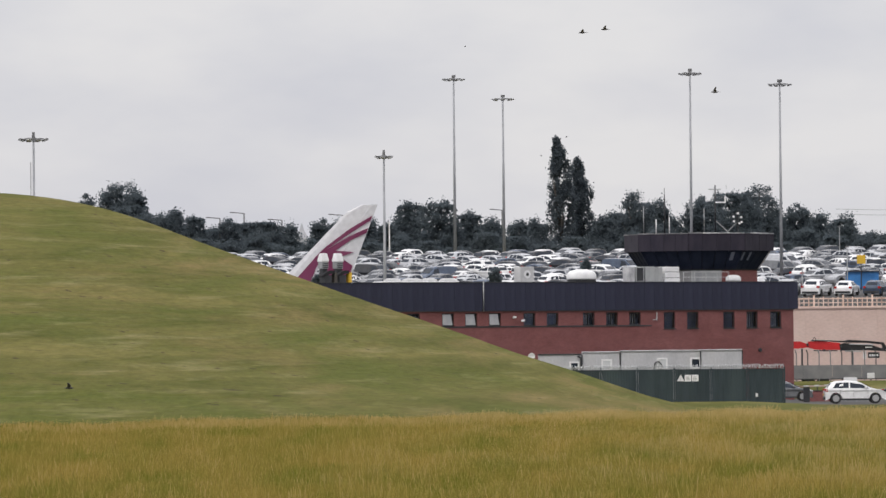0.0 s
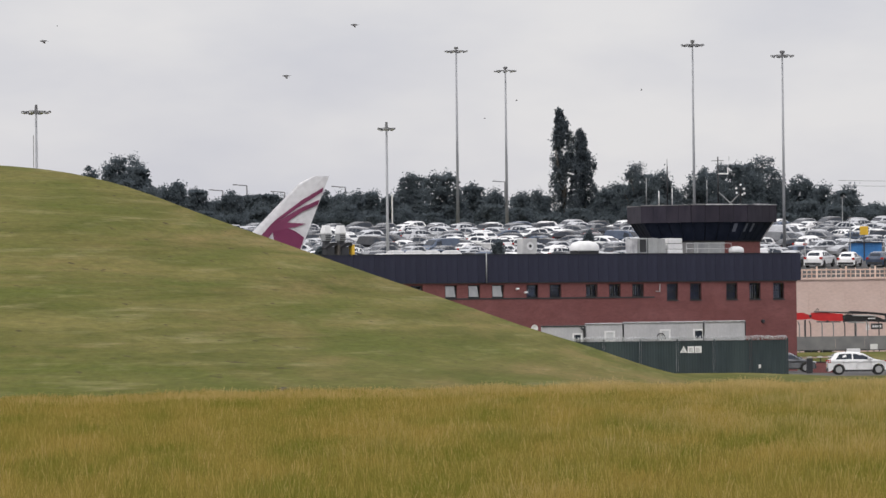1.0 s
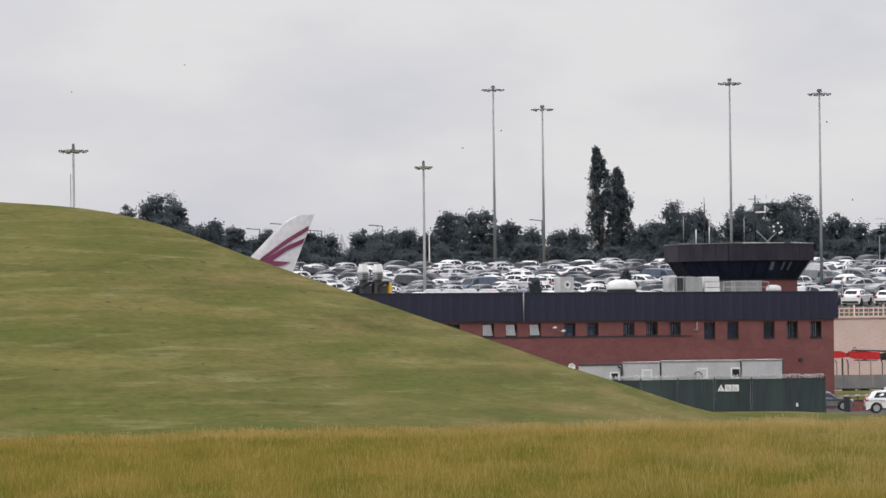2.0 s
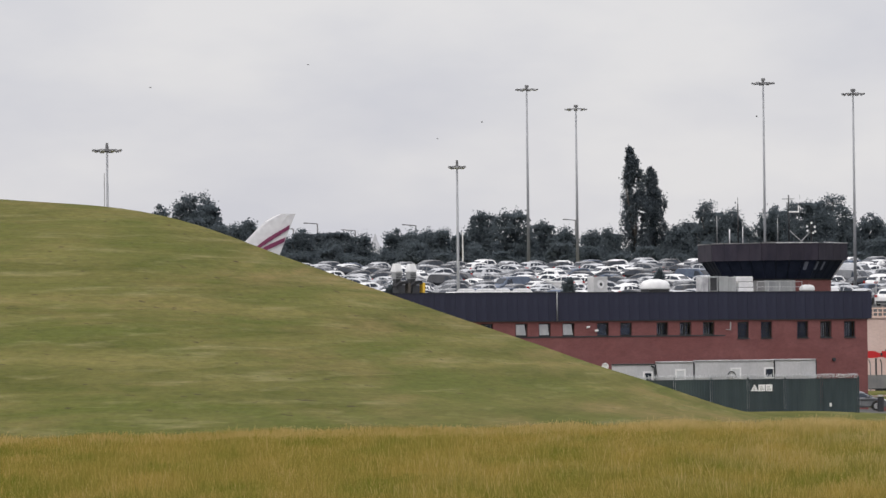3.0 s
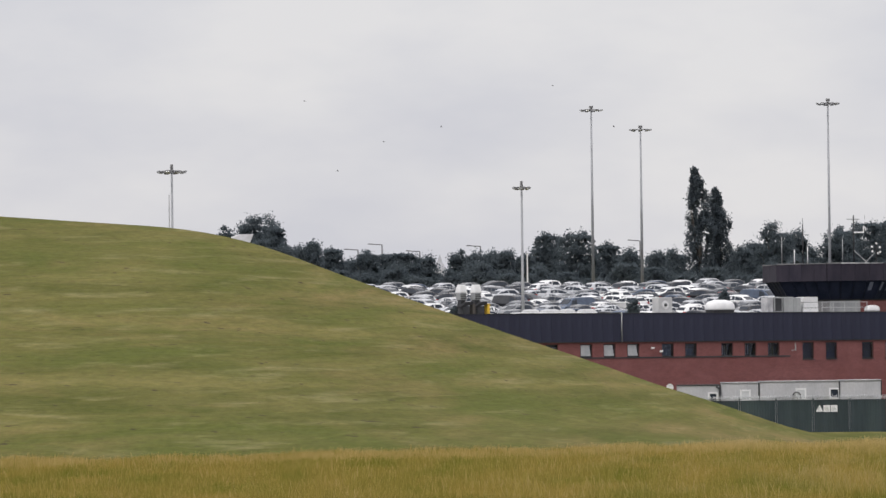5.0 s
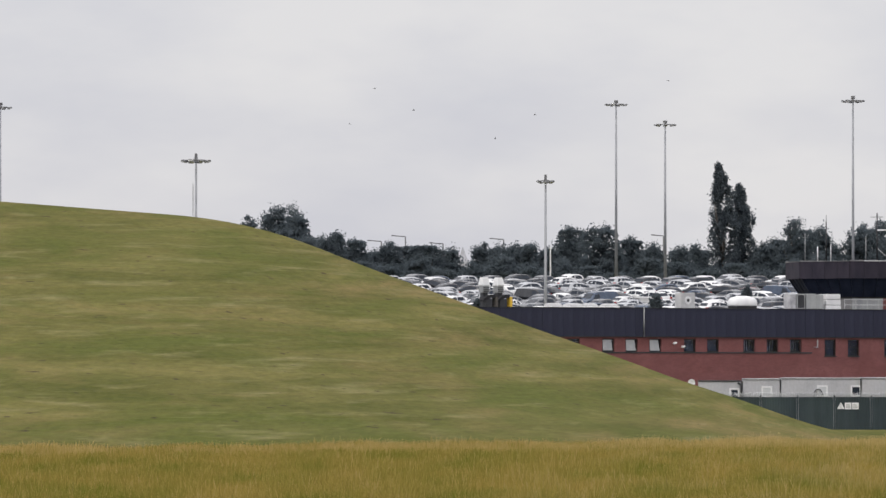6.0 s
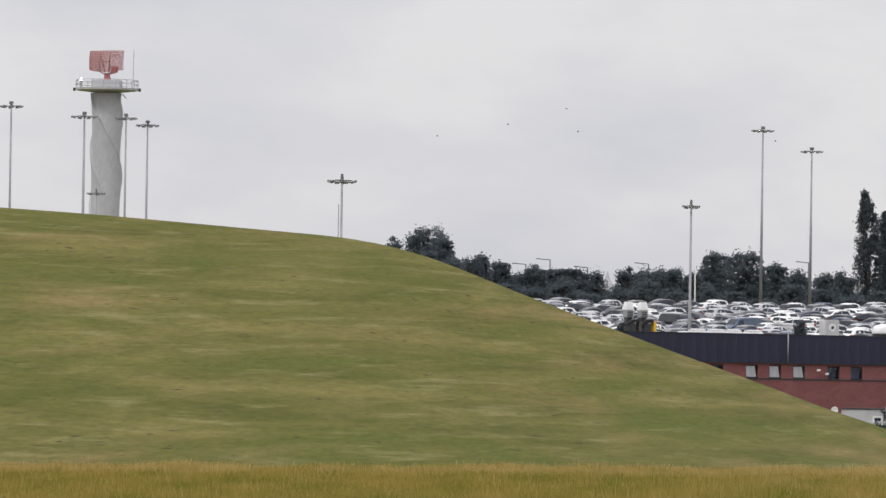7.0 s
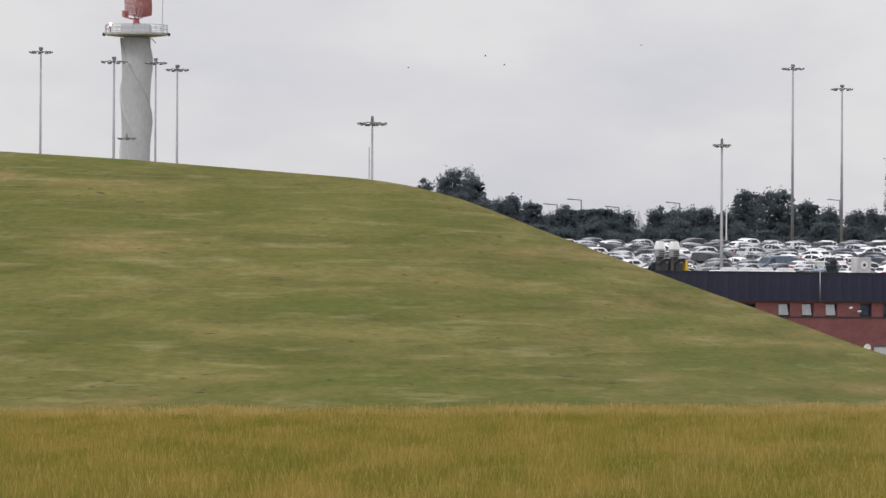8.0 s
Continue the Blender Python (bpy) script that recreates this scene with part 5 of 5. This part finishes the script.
# ------------------------------------------------------------ airliner
def airliner():
    """Nose towards local -x; the origin is on the ground below the fin's tip."""
    t = thing("airliner", "white airliner with a maroon fin emblem taxiing behind the berm", "aircraft", (-6.0, 500, 0))

    def hoop(x, cz, r, n=28):
        return [(x, r * math.cos(a), cz + r * math.sin(a)) for a in np.linspace(0, 2 * math.pi, n, endpoint=False)]
    stations = [(-60.5, 5.0, 0.15), (-59.5, 5.1, 1.1), (-57.5, 5.3, 2.0), (-54, 5.5, 2.75), (-50, 5.6, 2.98), (-20, 5.6, 2.98), (-13, 5.9, 2.6), (-6, 6.5, 1.6), (0, 7.05, 0.8), (2.2, 7.3, 0.35), (2.6, 7.35, 0.1)]
    part("fuselage", loft(B(), [hoop(*s) for s in stations]), "plane", t, smooth=True)

    def foil(chord0, chord1, a, b, thick, vertical=False):
        rings = []
        for (x0, x1), (p, q) in ((chord0, a), (chord1, b)):
            ring = []
            for u, s in ((0, 0), (0.12, 0.8), (0.35, 1), (0.7, 0.6), (1, 0.05), (1, -0.05), (0.7, -0.6), (0.35, -1), (0.12, -0.8)):
                x, d = x0 + (x1 - x0) * u, s * thick * (x1 - x0)
                ring.append((x, p + d, q) if vertical else (x, p, q + d))
            rings.append(ring)
        return loft(B(), rings)
    # fin: leading edge from (-9.6, 8.0) to (-1.75, 16.3), trailing edge from (-2.5, 8.0) to (0.12, 16.45)
    def lead(z):
        return -10.08 + (z - 8.2) * 0.965
    def trail(z):
        return -3.18 + (z - 8.2) * 0.392
    def nose(z):
        """The rounded upper corner of the leading edge."""
        return 0.87 * max(0.0, z - 15.5) ** 2.2
    rings = []
    for z in (7.4, 8.2, 10, 12, 14, 15.5, 15.85, 16.15, 16.35, 16.48):
        x0, x1 = lead(z) + nose(z), trail(z)
        ring = []
        for u, s in ((0, 0), (0.1, 0.8), (0.2, 1), (0.68, 1), (0.68, -1), (0.2, -1), (0.1, -0.8)):
            ring.append((x0 + (x1 - x0) * u, s * 0.032 * (x1 - x0) * (1 if z < 16.5 else 0.4), z))
        rings.append(ring)
    part("fin", loft(B(), rings), "plane", t, smooth=False)
    rings = []
    for z in (8.3, 10, 12, 14, 15.5, 16.15, 16.48):
        x0, x1 = lead(z) + nose(z), trail(z)
        ring = []
        for u, s in ((0.685, 0.98), (1, 0.1), (1, -0.1), (0.685, -0.98)):
            ring.append((x0 + (x1 - x0) * u, s * 0.032 * (x1 - x0), z))
        rings.append(ring)
    part("rudder", loft(B(), rings), "plane", t)
    for s in (-1, 1):
        part("tailplane", foil((-7.5, -1.8), (-1.6, 0.6), (s * 1.0, 7.3), (s * 9.6, 7.9), 0.05), "plane", t)
        part("wing", foil((-41, -28), (-22, -19.5), (s * 2.5, 4.4), (s * 31.5, 6.6), 0.05), "plane", t)
        bm = B()
        loft(bm, [[(x, s * 10.2 + r * math.cos(a), 2.6 + r * math.sin(a)) for a in np.linspace(0, 6.283, 20, endpoint=False)] for x, r in ((-43.6, 1.55), (-43.0, 1.75), (-40.5, 1.8), (-37.5, 1.3), (-36.5, 0.8))])
        part("engine", bm, "plane", t, smooth=True)
        part("pylon", box(B(), -41, -36, s * 10.2 - 0.2, s * 10.2 + 0.2, 3.9, 4.9), "plane", t)
        part("main_gear_leg", tube(B(), (-29.5, s * 5.3, 0.7), (-29.5, s * 5.0, 4.4), 0.25, n=10), "steel", t)
        for dx in (-0.9, 0.9):
            for dy in (-0.6, 0.6):
                part("main_wheel", tube(B(), (-29.5 + dx, s * 5.3 + dy - 0.2, 0.68), (-29.5 + dx, s * 5.3 + dy + 0.2, 0.68), 0.68, n=18), "rubber", t)
    part("nose_gear_leg", tube(B(), (-55, 0, 0.5), (-55, 0, 3.2), 0.18, n=10), "steel", t)
    for dy in (-0.4, 0.4):
        part("nose_wheel", tube(B(), (-55, dy - 0.15, 0.5), (-55, dy + 0.15, 0.5), 0.5, n=16), "rubber", t)
    # plain maroon shapes of the emblem, both sides of the fin
    shapes = (
        ("upper_stripe", [[(-4.58, 12.76), (-2.39, 14.37), (-2.39, 13.95), (-4.36, 12.63)], [(-2.39, 14.37), (-0.45, 15.48), (-0.55, 15.08), (-2.39, 13.95)]]),
        ("lower_stripe", [[(-4.36, 12.60), (-2.39, 13.72), (-2.39, 13.31), (-3.66, 12.45)], [(-2.39, 13.72), (-0.82, 14.40), (-0.97, 13.96), (-2.39, 13.31)]]),
        ("emblem", [[(-5.09, 12.3), (-4.58, 12.76), (-4.36, 12.6), (-3.66, 12.45), (-3.66, 11.9), (-5.0, 11.55)], [(-3.66, 12.4), (-2.07, 12.27), (-3.0, 11.95), (-3.66, 11.9)],
                    [(-7.9, 9.2), (-5.09, 12.3), (-5.0, 11.55), (-5.43, 10.96), (-6.1, 9.2)], [(-5.0, 11.55), (-3.66, 11.9), (-3.0, 11.62), (-2.22, 11.05), (-2.45, 10.35), (-3.0, 8.9), (-4.6, 8.9)]]))
    for s in (-1, 1):
        for name, pieces in shapes:
            bm = B()
            for sh in pieces:
                pts = []
                for x, z in sh:
                    c = trail(z) - lead(z)
                    u = (x - lead(z)) / c
                    prof = np.interp(u, [0, 0.1, 0.2, 0.68, 1.0], [0, 0.8, 1, 1, 0.1]) * 0.032 * c
                    pts.append((x, s * (prof + 0.09), z))
                loft(bm, [pts, [(x, y - s * 0.11, z) for x, y, z in pts]])
            bmesh.ops.remove_doubles(bm, verts=bm.verts, dist=0.001)
            part(name, bm, "maroon", t, "plain maroon livery shape")
    return t


AIRLINER = airliner()


# ------------------------------------------------------------ cream wall, railings and yard beyond the building
def yard():
    wall = tagged(new("wall_car_park"), "cream panelled retaining wall below the car park", "wall", kind="structure")
    wall.matrix_basis = pose(24, 531, 0)
    first = None
    for k in range(10):
        m = Matrix.Translation((k * 3.4, 0, 0))
        if first is None:
            first = part("wall_panel", box(B(), 0.003, 3.397, 0, 0.3, 0, 7.0, 0.003), "cream", wall)
        else:
            share(first, wall, m)
    part("coping", box(B(), 0, 34, -0.12, 0.36, 7.0, 7.16, 0.02), "cream", wall)
    part("top_slab", box(B(), 0, 34, 0.3, 12, 6.9, 7.0), "concrete", wall)
    r = thing("timber_railing", "pale orange-brown post and board railing on the car park edge", "railing", (24, 532.4, 7.0), group="")
    for k in range(72):
        hgt = 1.30 if k % 6 == 0 else 0.98 + 0.08 * (k % 3)
        part("post", box(B(), k * 0.46, k * 0.46 + (0.16 if k % 6 == 0 else 0.10), -0.06, 0.06, 0, hgt), "timber", r)
    for z, d in ((0.12, 0.12), (0.52, 0.10), (0.90, 0.12)):
        part("board", box(B(), 0, 33.3, 0.06, 0.1, z, z + d), "timber", r)
    f = thing("site_fence", "grey solid hoarding fence with slim posts on the grass edge", "fence", (27, 460, 0))
    for k in range(7):
        part("hoarding_panel", box(B(), k * 2.4, k * 2.4 + 2.38, 0, 0.05, 0.95, 2.05), "roofing", f)
    for k in range(16):
        bm = tube(B(), (k * 0.93, 0.1, 0), (k * 0.93, 0.1, 3.0), 0.045, n=8)
        tube(bm, (k * 0.93, 0.1, 3.0), (k * 0.93 - 0.12, 0.1, 3.32), 0.045, n=8)
        part("post", bm, "roofing" if k % 3 else "dark", f, "slim post with a cranked top")
    c = thing("loader_crane", "folded red and black loader crane boom on a stand", "crane", (28.3, 470, 0))
    part("stand", box(B(), 5.8, 5.92, -0.3, 0.3, 0, 3.4, 0.02), "dark", c)
    part("stand", box(B(), 1.6, 1.72, -0.3, 0.3, 0, 3.4, 0.02), "dark", c)
    part("rear_boom", slab(B(), [(-1.5, 3.55), (-1.5, 3.92), (0.8, 4.0), (1.5, 4.0), (2.1, 3.76), (2.1, 3.48), (1.3, 3.40), (0.2, 3.44)], "y", -0.35, 0.35), "red", c, "red boom section")
    part("middle_boom", slab(B(), [(2.05, 3.52), (2.16, 3.98), (3.3, 4.0), (4.75, 3.86), (5.05, 3.6), (4.9, 3.26), (3.4, 3.28), (2.7, 3.32)], "y", -0.3, 0.3), "red", c, "red boom section")
    part("front_boom", slab(B(), [(4.85, 3.2), (4.75, 3.72), (5.2, 3.84), (7.7, 3.58), (8.4, 3.3), (8.42, 3.12), (7.2, 3.2)], "y", -0.33, 0.33), "black", c, "black boom section")
    part("jib", slab(B(), [(3.9, 3.98), (3.95, 4.06), (5.3, 4.0), (5.45, 4.10), (7.1, 4.0), (8.45, 3.86), (8.7, 3.5), (8.75, 3.1), (8.5, 3.1), (8.3, 3.68), (7.0, 3.82), (5.3, 3.86)], "y", -0.2, 0.2), "black", c, "black folded jib")
    for x0, x1, z0, z1, m in ((-1.0, 0.7, 4.06, 4.06, "dark"), (2.4, 3.9, 4.06, 4.02, "dark"), (5.2, 6.6, 3.16, 3.12, "steel"), (5.6, 7.6, 3.72, 3.66, "steel"), (2.6, 4.6, 3.22, 3.20, "dark")):
        part("hydraulic_ram", tube(B(), (x0, -0.36, z0), (x1, -0.36, z1), 0.05, n=8), m, c)
    for x, z in ((0.6, 4.0), (2.1, 3.72), (4.9, 3.55), (5.4, 3.98), (3.5, 3.24), (8.35, 3.3)):
        part("pivot", tube(B(), (x, -0.42, z), (x, 0.42, z), 0.11, n=12), "dark", c)
    bm = B()
    for k in range(6):
        a, b = math.pi * k / 6, math.pi * (k + 1) / 6
        tube(bm, (2.7 - 0.14 * math.cos(a), 0, 4.0 + 0.32 * math.sin(a)), (2.7 - 0.14 * math.cos(b), 0, 4.0 + 0.32 * math.sin(b)), 0.03, n=6)
    part("lifting_eye", bm, "dark", c)
    part("text_bar", box(B(), 6.9, 7.5, -0.35, -0.335, 3.42, 3.50), "white", c)
    part("hook_block", box(B(), 7.17, 8.12, -0.2, 0.2, 2.56, 3.04, 0.03), "dark", c)
    for k in range(4):
        part("text_bar", box(B(), 7.27 + 0.2 * k, 7.41 + 0.2 * k, -0.22, -0.205, 2.70, 2.88), "white", c)
    for x in (6.75, 6.95):
        part("hanger", box(B(), x, x + 0.07, -0.1, 0.1, 2.5, 3.14), "white", c)
    part("truck_bed", box(B(), 1.0, 12, -1.1, 1.1, 0.8, 1.05), "dark", c)
    for x in (2.2, 3.4, 9.6):
        for s in (-1, 1):
            part("wheel", tube(B(), (x, s * 0.9 - 0.15, 0.5), (x, s * 0.9 + 0.15, 0.5), 0.5, n=18), "rubber", c)
    g = thing("barrier_chain", "low white and cream barrier boards on short posts", "barrier", (25.5, 430, ground_z(28, 430)))
    for k in range(12):
        part("barrier_board", box(B(), k * 0.4, k * 0.4 + 0.4, -0.02, 0.02, 0.86 + 0.01 * k + 0.03 * (k % 2), 0.97 + 0.01 * k + 0.03 * (k % 2)), "white" if k % 2 else "cream", g)
    for k in range(4):
        part("post", box(B(), k * 1.5 + 0.02, k * 1.5 + 0.1, 0.02, 0.08, 0, 0.98), "dark", g)
    for x, y, w in ((25.6, 404, 0.45),):
        b = thing("bollard", "squat dark bollard beside the parked cars", "bollard", (x + 0.45, y, ground_z(x, y)))
        part("post", box(B(), -w / 2, w / 2, -0.2, 0.2, 0, 1.0, 0.04), "dark", b)
        part("cap", box(B(), -w / 2 - 0.02, w / 2 + 0.02, -0.22, 0.22, 1.0, 1.06), "dark", b)
    h = thing("low_wall", "low dark brown brick wall between the parked cars", "wall", (26.2, 412, ground_z(27, 412)))
    part("bricks", box(B(), 0, 2.6, 0, 0.25, 0, 0.75), "brick", h)
    part("coping", box(B(), -0.03, 2.63, -0.03, 0.28, 0.75, 0.81), "dark", h)
    s = thing("notice_board", "white notice board on two posts", "sign", (29.5, 415, ground_z(29, 415) - 0.0))
    part("board", box(B(), 0, 1.0, 0, 0.05, 1.42, 1.74), "white", s)
    for x in (0.15, 0.95):
        part("post", box(B(), x - 0.04, x + 0.04, 0.05, 0.12, 0, 1.7), "steel", s)
    s = thing("notice_board", "small white sign on the site fence", "sign", (34.9, 459.6, 0))
    part("board", box(B(), -0.3, 0.3, 0, 0.05, 0.95, 1.4), "white", s)
    part("post", box(B(), -0.05, 0.05, 0.05, 0.1, 0, 1.4), "dark", s)
    s = thing("green_cabinet", "dark green equipment cabinet with a pale sign", "cabinet", (37.0, 455, 0))
    part("body", box(B(), -0.6, 1.4, -0.4, 0.4, 0, 2.3, 0.04), "fence", s)
    part("sign_plate", box(B(), -1.35 + 0.8, -0.1, -0.43, -0.41, 1.75, 2.1), "white", s)
    k = thing("blue_shelter", "blue panelled shelter in the car park", "shelter", (40.4, 562, ground_z(41, 562)))
    for j in range(4):
        part("side_panel", box(B(), j * 0.8, j * 0.8 + 0.77, 0, 0.06, 0.05, 1.75), "blue", k)
    part("roof", box(B(), -0.1, 3.3, -0.2, 1.6, 1.75, 1.86), "dark", k)
    part("back", box(B(), 0, 3.2, 1.4, 1.46, 0.05, 1.75), "blue", k)
    k = thing("yellow_sign", "yellow square sign on a dark post", "sign", (41.75, 561, ground_z(42, 561)))
    part("plate", box(B(), -0.42, 0.42, -0.05, 0, 2.6, 3.45), "yellow", k)
    part("post", tube(B(), (0, 0.05, 0), (0, 0.05, 3.4), 0.06, n=8), "dark", k)
    for x, y, top in ((40.0, 556, 13.2), (34.9, 546, 11.0), (45.2, 640, 16.8)):
        k = thing("lamp_post", "thin grey lamp post in the car park", "lamp post", (x, y, ground_z(x, y)))
        part("column", tube(B(), (0, 0, 0), (0, 0, top - ground_z(x, y)), 0.06, 0.045, 8), "steel", k)
        part("lantern", box(B(), -0.2, 0.2, -0.1, 0.1, top - ground_z(x, y), top - ground_z(x, y) + 0.12), "lamp", k)


yard()
for x, y, top, spread in ((4.42, 470, 10.75, 1.9), (13.2, 520, 12.0, 2.0), (-10.4, 470, 10.2, 2.6)):
    tree(x, y, top, spread, int(x * 10) + 900, "conifer")
t = thing("church_spire", "pale grey pointed spire far behind the trees", "spire", (-19.3, 775, ground_z(-19.3, 775)))
h = 20.6 - ground_z(-19.3, 775)
part("tower", box(B(), -0.85, 0.85, -0.85, 0.85, 0, h - 2.1), "concrete", t)
part("spire_roof", loft(B(), [[(x * a, y * a, z) for x, y in ((-1, -1), (1, -1), (1, 1), (-1, 1))] for a, z in ((0.85, h - 2.1), (0.35, h - 1.0), (0.05, h))]), "concrete", t)
# power lines far away
for z0, z1 in ((22.4, 23.0), (21.7, 22.1)):
    cu = bpy.data.curves.new("power_line", "CURVE")
    cu.dimensions, cu.bevel_depth = "3D", 0.03
    sp = cu.splines.new("POLY")
    sp.points.add(12)
    for k, q in enumerate(sp.points):
        u = k / 12
        q.co = (56 + 60 * u, 800, z0 + (z1 - z0) * u * 2 - 3.0 * u * (1 - u), 1)
    cu.materials.append(M["steel"])
    tagged(new("power_line", cu), "thin overhead power line against the sky", "cable")


# ------------------------------------------------------------ birds
def bird(size):
    t = thing("bird", "small dark bird in flight", "bird", (0, 0, 0), group="flying birds")
    s = size
    rings = [[(x * s, r * s * math.cos(a), r * s * math.sin(a)) for a in np.linspace(0, 6.283, 10, endpoint=False)] for x, r in ((-0.5, 0.01), (-0.42, 0.05), (-0.3, 0.09), (-0.05, 0.13), (0.2, 0.09), (0.38, 0.03), (0.5, 0.015))]
    part("body", loft(B(), rings), "feather", t, smooth=True)
    part("tail", slab(B(), [(0.35 * s, -0.03 * s), (0.62 * s, -0.12 * s), (0.62 * s, 0.12 * s), (0.35 * s, 0.03 * s)], "z", -0.01 * s, 0.01 * s), "feather", t)
    wings = []
    for k in (-1, 1):
        bm = slab(B(), [(-0.16 * s, 0), (-0.22 * s, k * 0.3 * s), (0.0, k * 0.75 * s), (0.12 * s, k * 0.72 * s), (0.1 * s, k * 0.35 * s), (0.18 * s, 0)], "z", -0.012 * s, 0.012 * s)
        w = part("wing", bm, "feather", t, loc=(0, k * 0.08 * s, 0.04 * s))
        wings.append((w, k))
    return t, wings


# start (x, y, z), velocity, size, flaps a second, phase
BIRDS = [
    ((3.8, 150.0, 12.63), (-17.14, 0.0, 2.18), 0.22, 5.5, 0.5),
    ((4.46, 152.0, 12.82), (-16.39, 0.0, 0.68), 0.22, 5.2, 2.5),
    ((7.32, 150.0, 11.01), (-17.96, 0.0, 0.8), 0.22, 5.6, 1.5),
    ((13.73, 155.0, 11.03), (-18.05, 0.0, -0.01), 0.22, 5.3, 3.0),
    ((14.91, 150.0, 11.38), (-17.26, 0.0, 0.77), 0.22, 5.0, 4.2),
    ((-13.51, 203.0, 2.86), (7.58, 0.0, -1.09), 0.36, 4.5, 1.0),
    ((-35.51, 420.0, 26.18), (6.73, 0.0, -0.09), 0.2, 4, 0.0),
    ((41.3, 420.0, 20.16), (-7.73, 0.0, 0.49), 0.2, 4, 1.0),
    ((-67.81, 420.0, 10.76), (9.96, 0.0, 1.76), 0.18, 4, 2.0),
    ((-37.22, 420.0, 23.58), (3.36, 0.0, 0.25), 0.2, 4, 3.0),
    ((9.38, 420.0, 19.47), (-3.92, 0.0, 0.66), 0.2, 4, 0.7),
    ((7.47, 420.0, 18.1), (-4.4, 0.0, 0.72), 0.2, 4, 0.2),
    ((1.77, 400.0, 25.26), (12.3, 0.0, -5.24), 0.18, 4, 0.9),
]
FLOCK = [bird(b[2]) for b in BIRDS]


def motions():
    walk(AIRLINER, [(t, pose(x, 500, 0.0185 * (-5.0 - x))) for t, x in ((0.0, -5.75), (2.0, -14.91), (4.0, -24.31), (6.0, -33.85), (8.0, -43.45))])
    base = ANTENNA.location.copy()
    walk(ANTENNA, [(k * 0.25, pose(base.x, base.y, base.z, 0, 0, 90 + 72 * (k * 0.25 - 7.29))) for k in range(33)])
    for (t, wings), (p, v, size, rate, phase) in zip(FLOCK, BIRDS):
        heading = math.degrees(math.atan2(-v[1], -v[0]))
        lands = p[1] == 203.0            # the low bird settles in the grass beyond the field
        rows = [(s, pose(p[0] + v[0] * s, p[1] + v[1] * s, p[2] + v[2] * s, 0, 0, heading)) for s in ((0.0, 0.5, 1.0, 1.2) if lands else (0.0, 2.0, 4.0, 6.0, 8.0))]
        if lands:
            rows += [(s, pose(x, 204.2, ground_z(x, 204.2) + 0.07, 0, 0, heading)) for s, x in ((1.6, -3.0), (2.0, -2.6), (3.0, -2.6), (8.0, -2.6))]
        walk(t, rows)
        for w, k in wings:
            q = w.location.copy()
            walk(w, [(j / 15, pose(q.x, q.y, q.z, k * (8 + (5 if lands and j > 25 else 38) * math.sin(phase + rate * 2 * math.pi * j / 15)))) for j in range(121)])


motions()
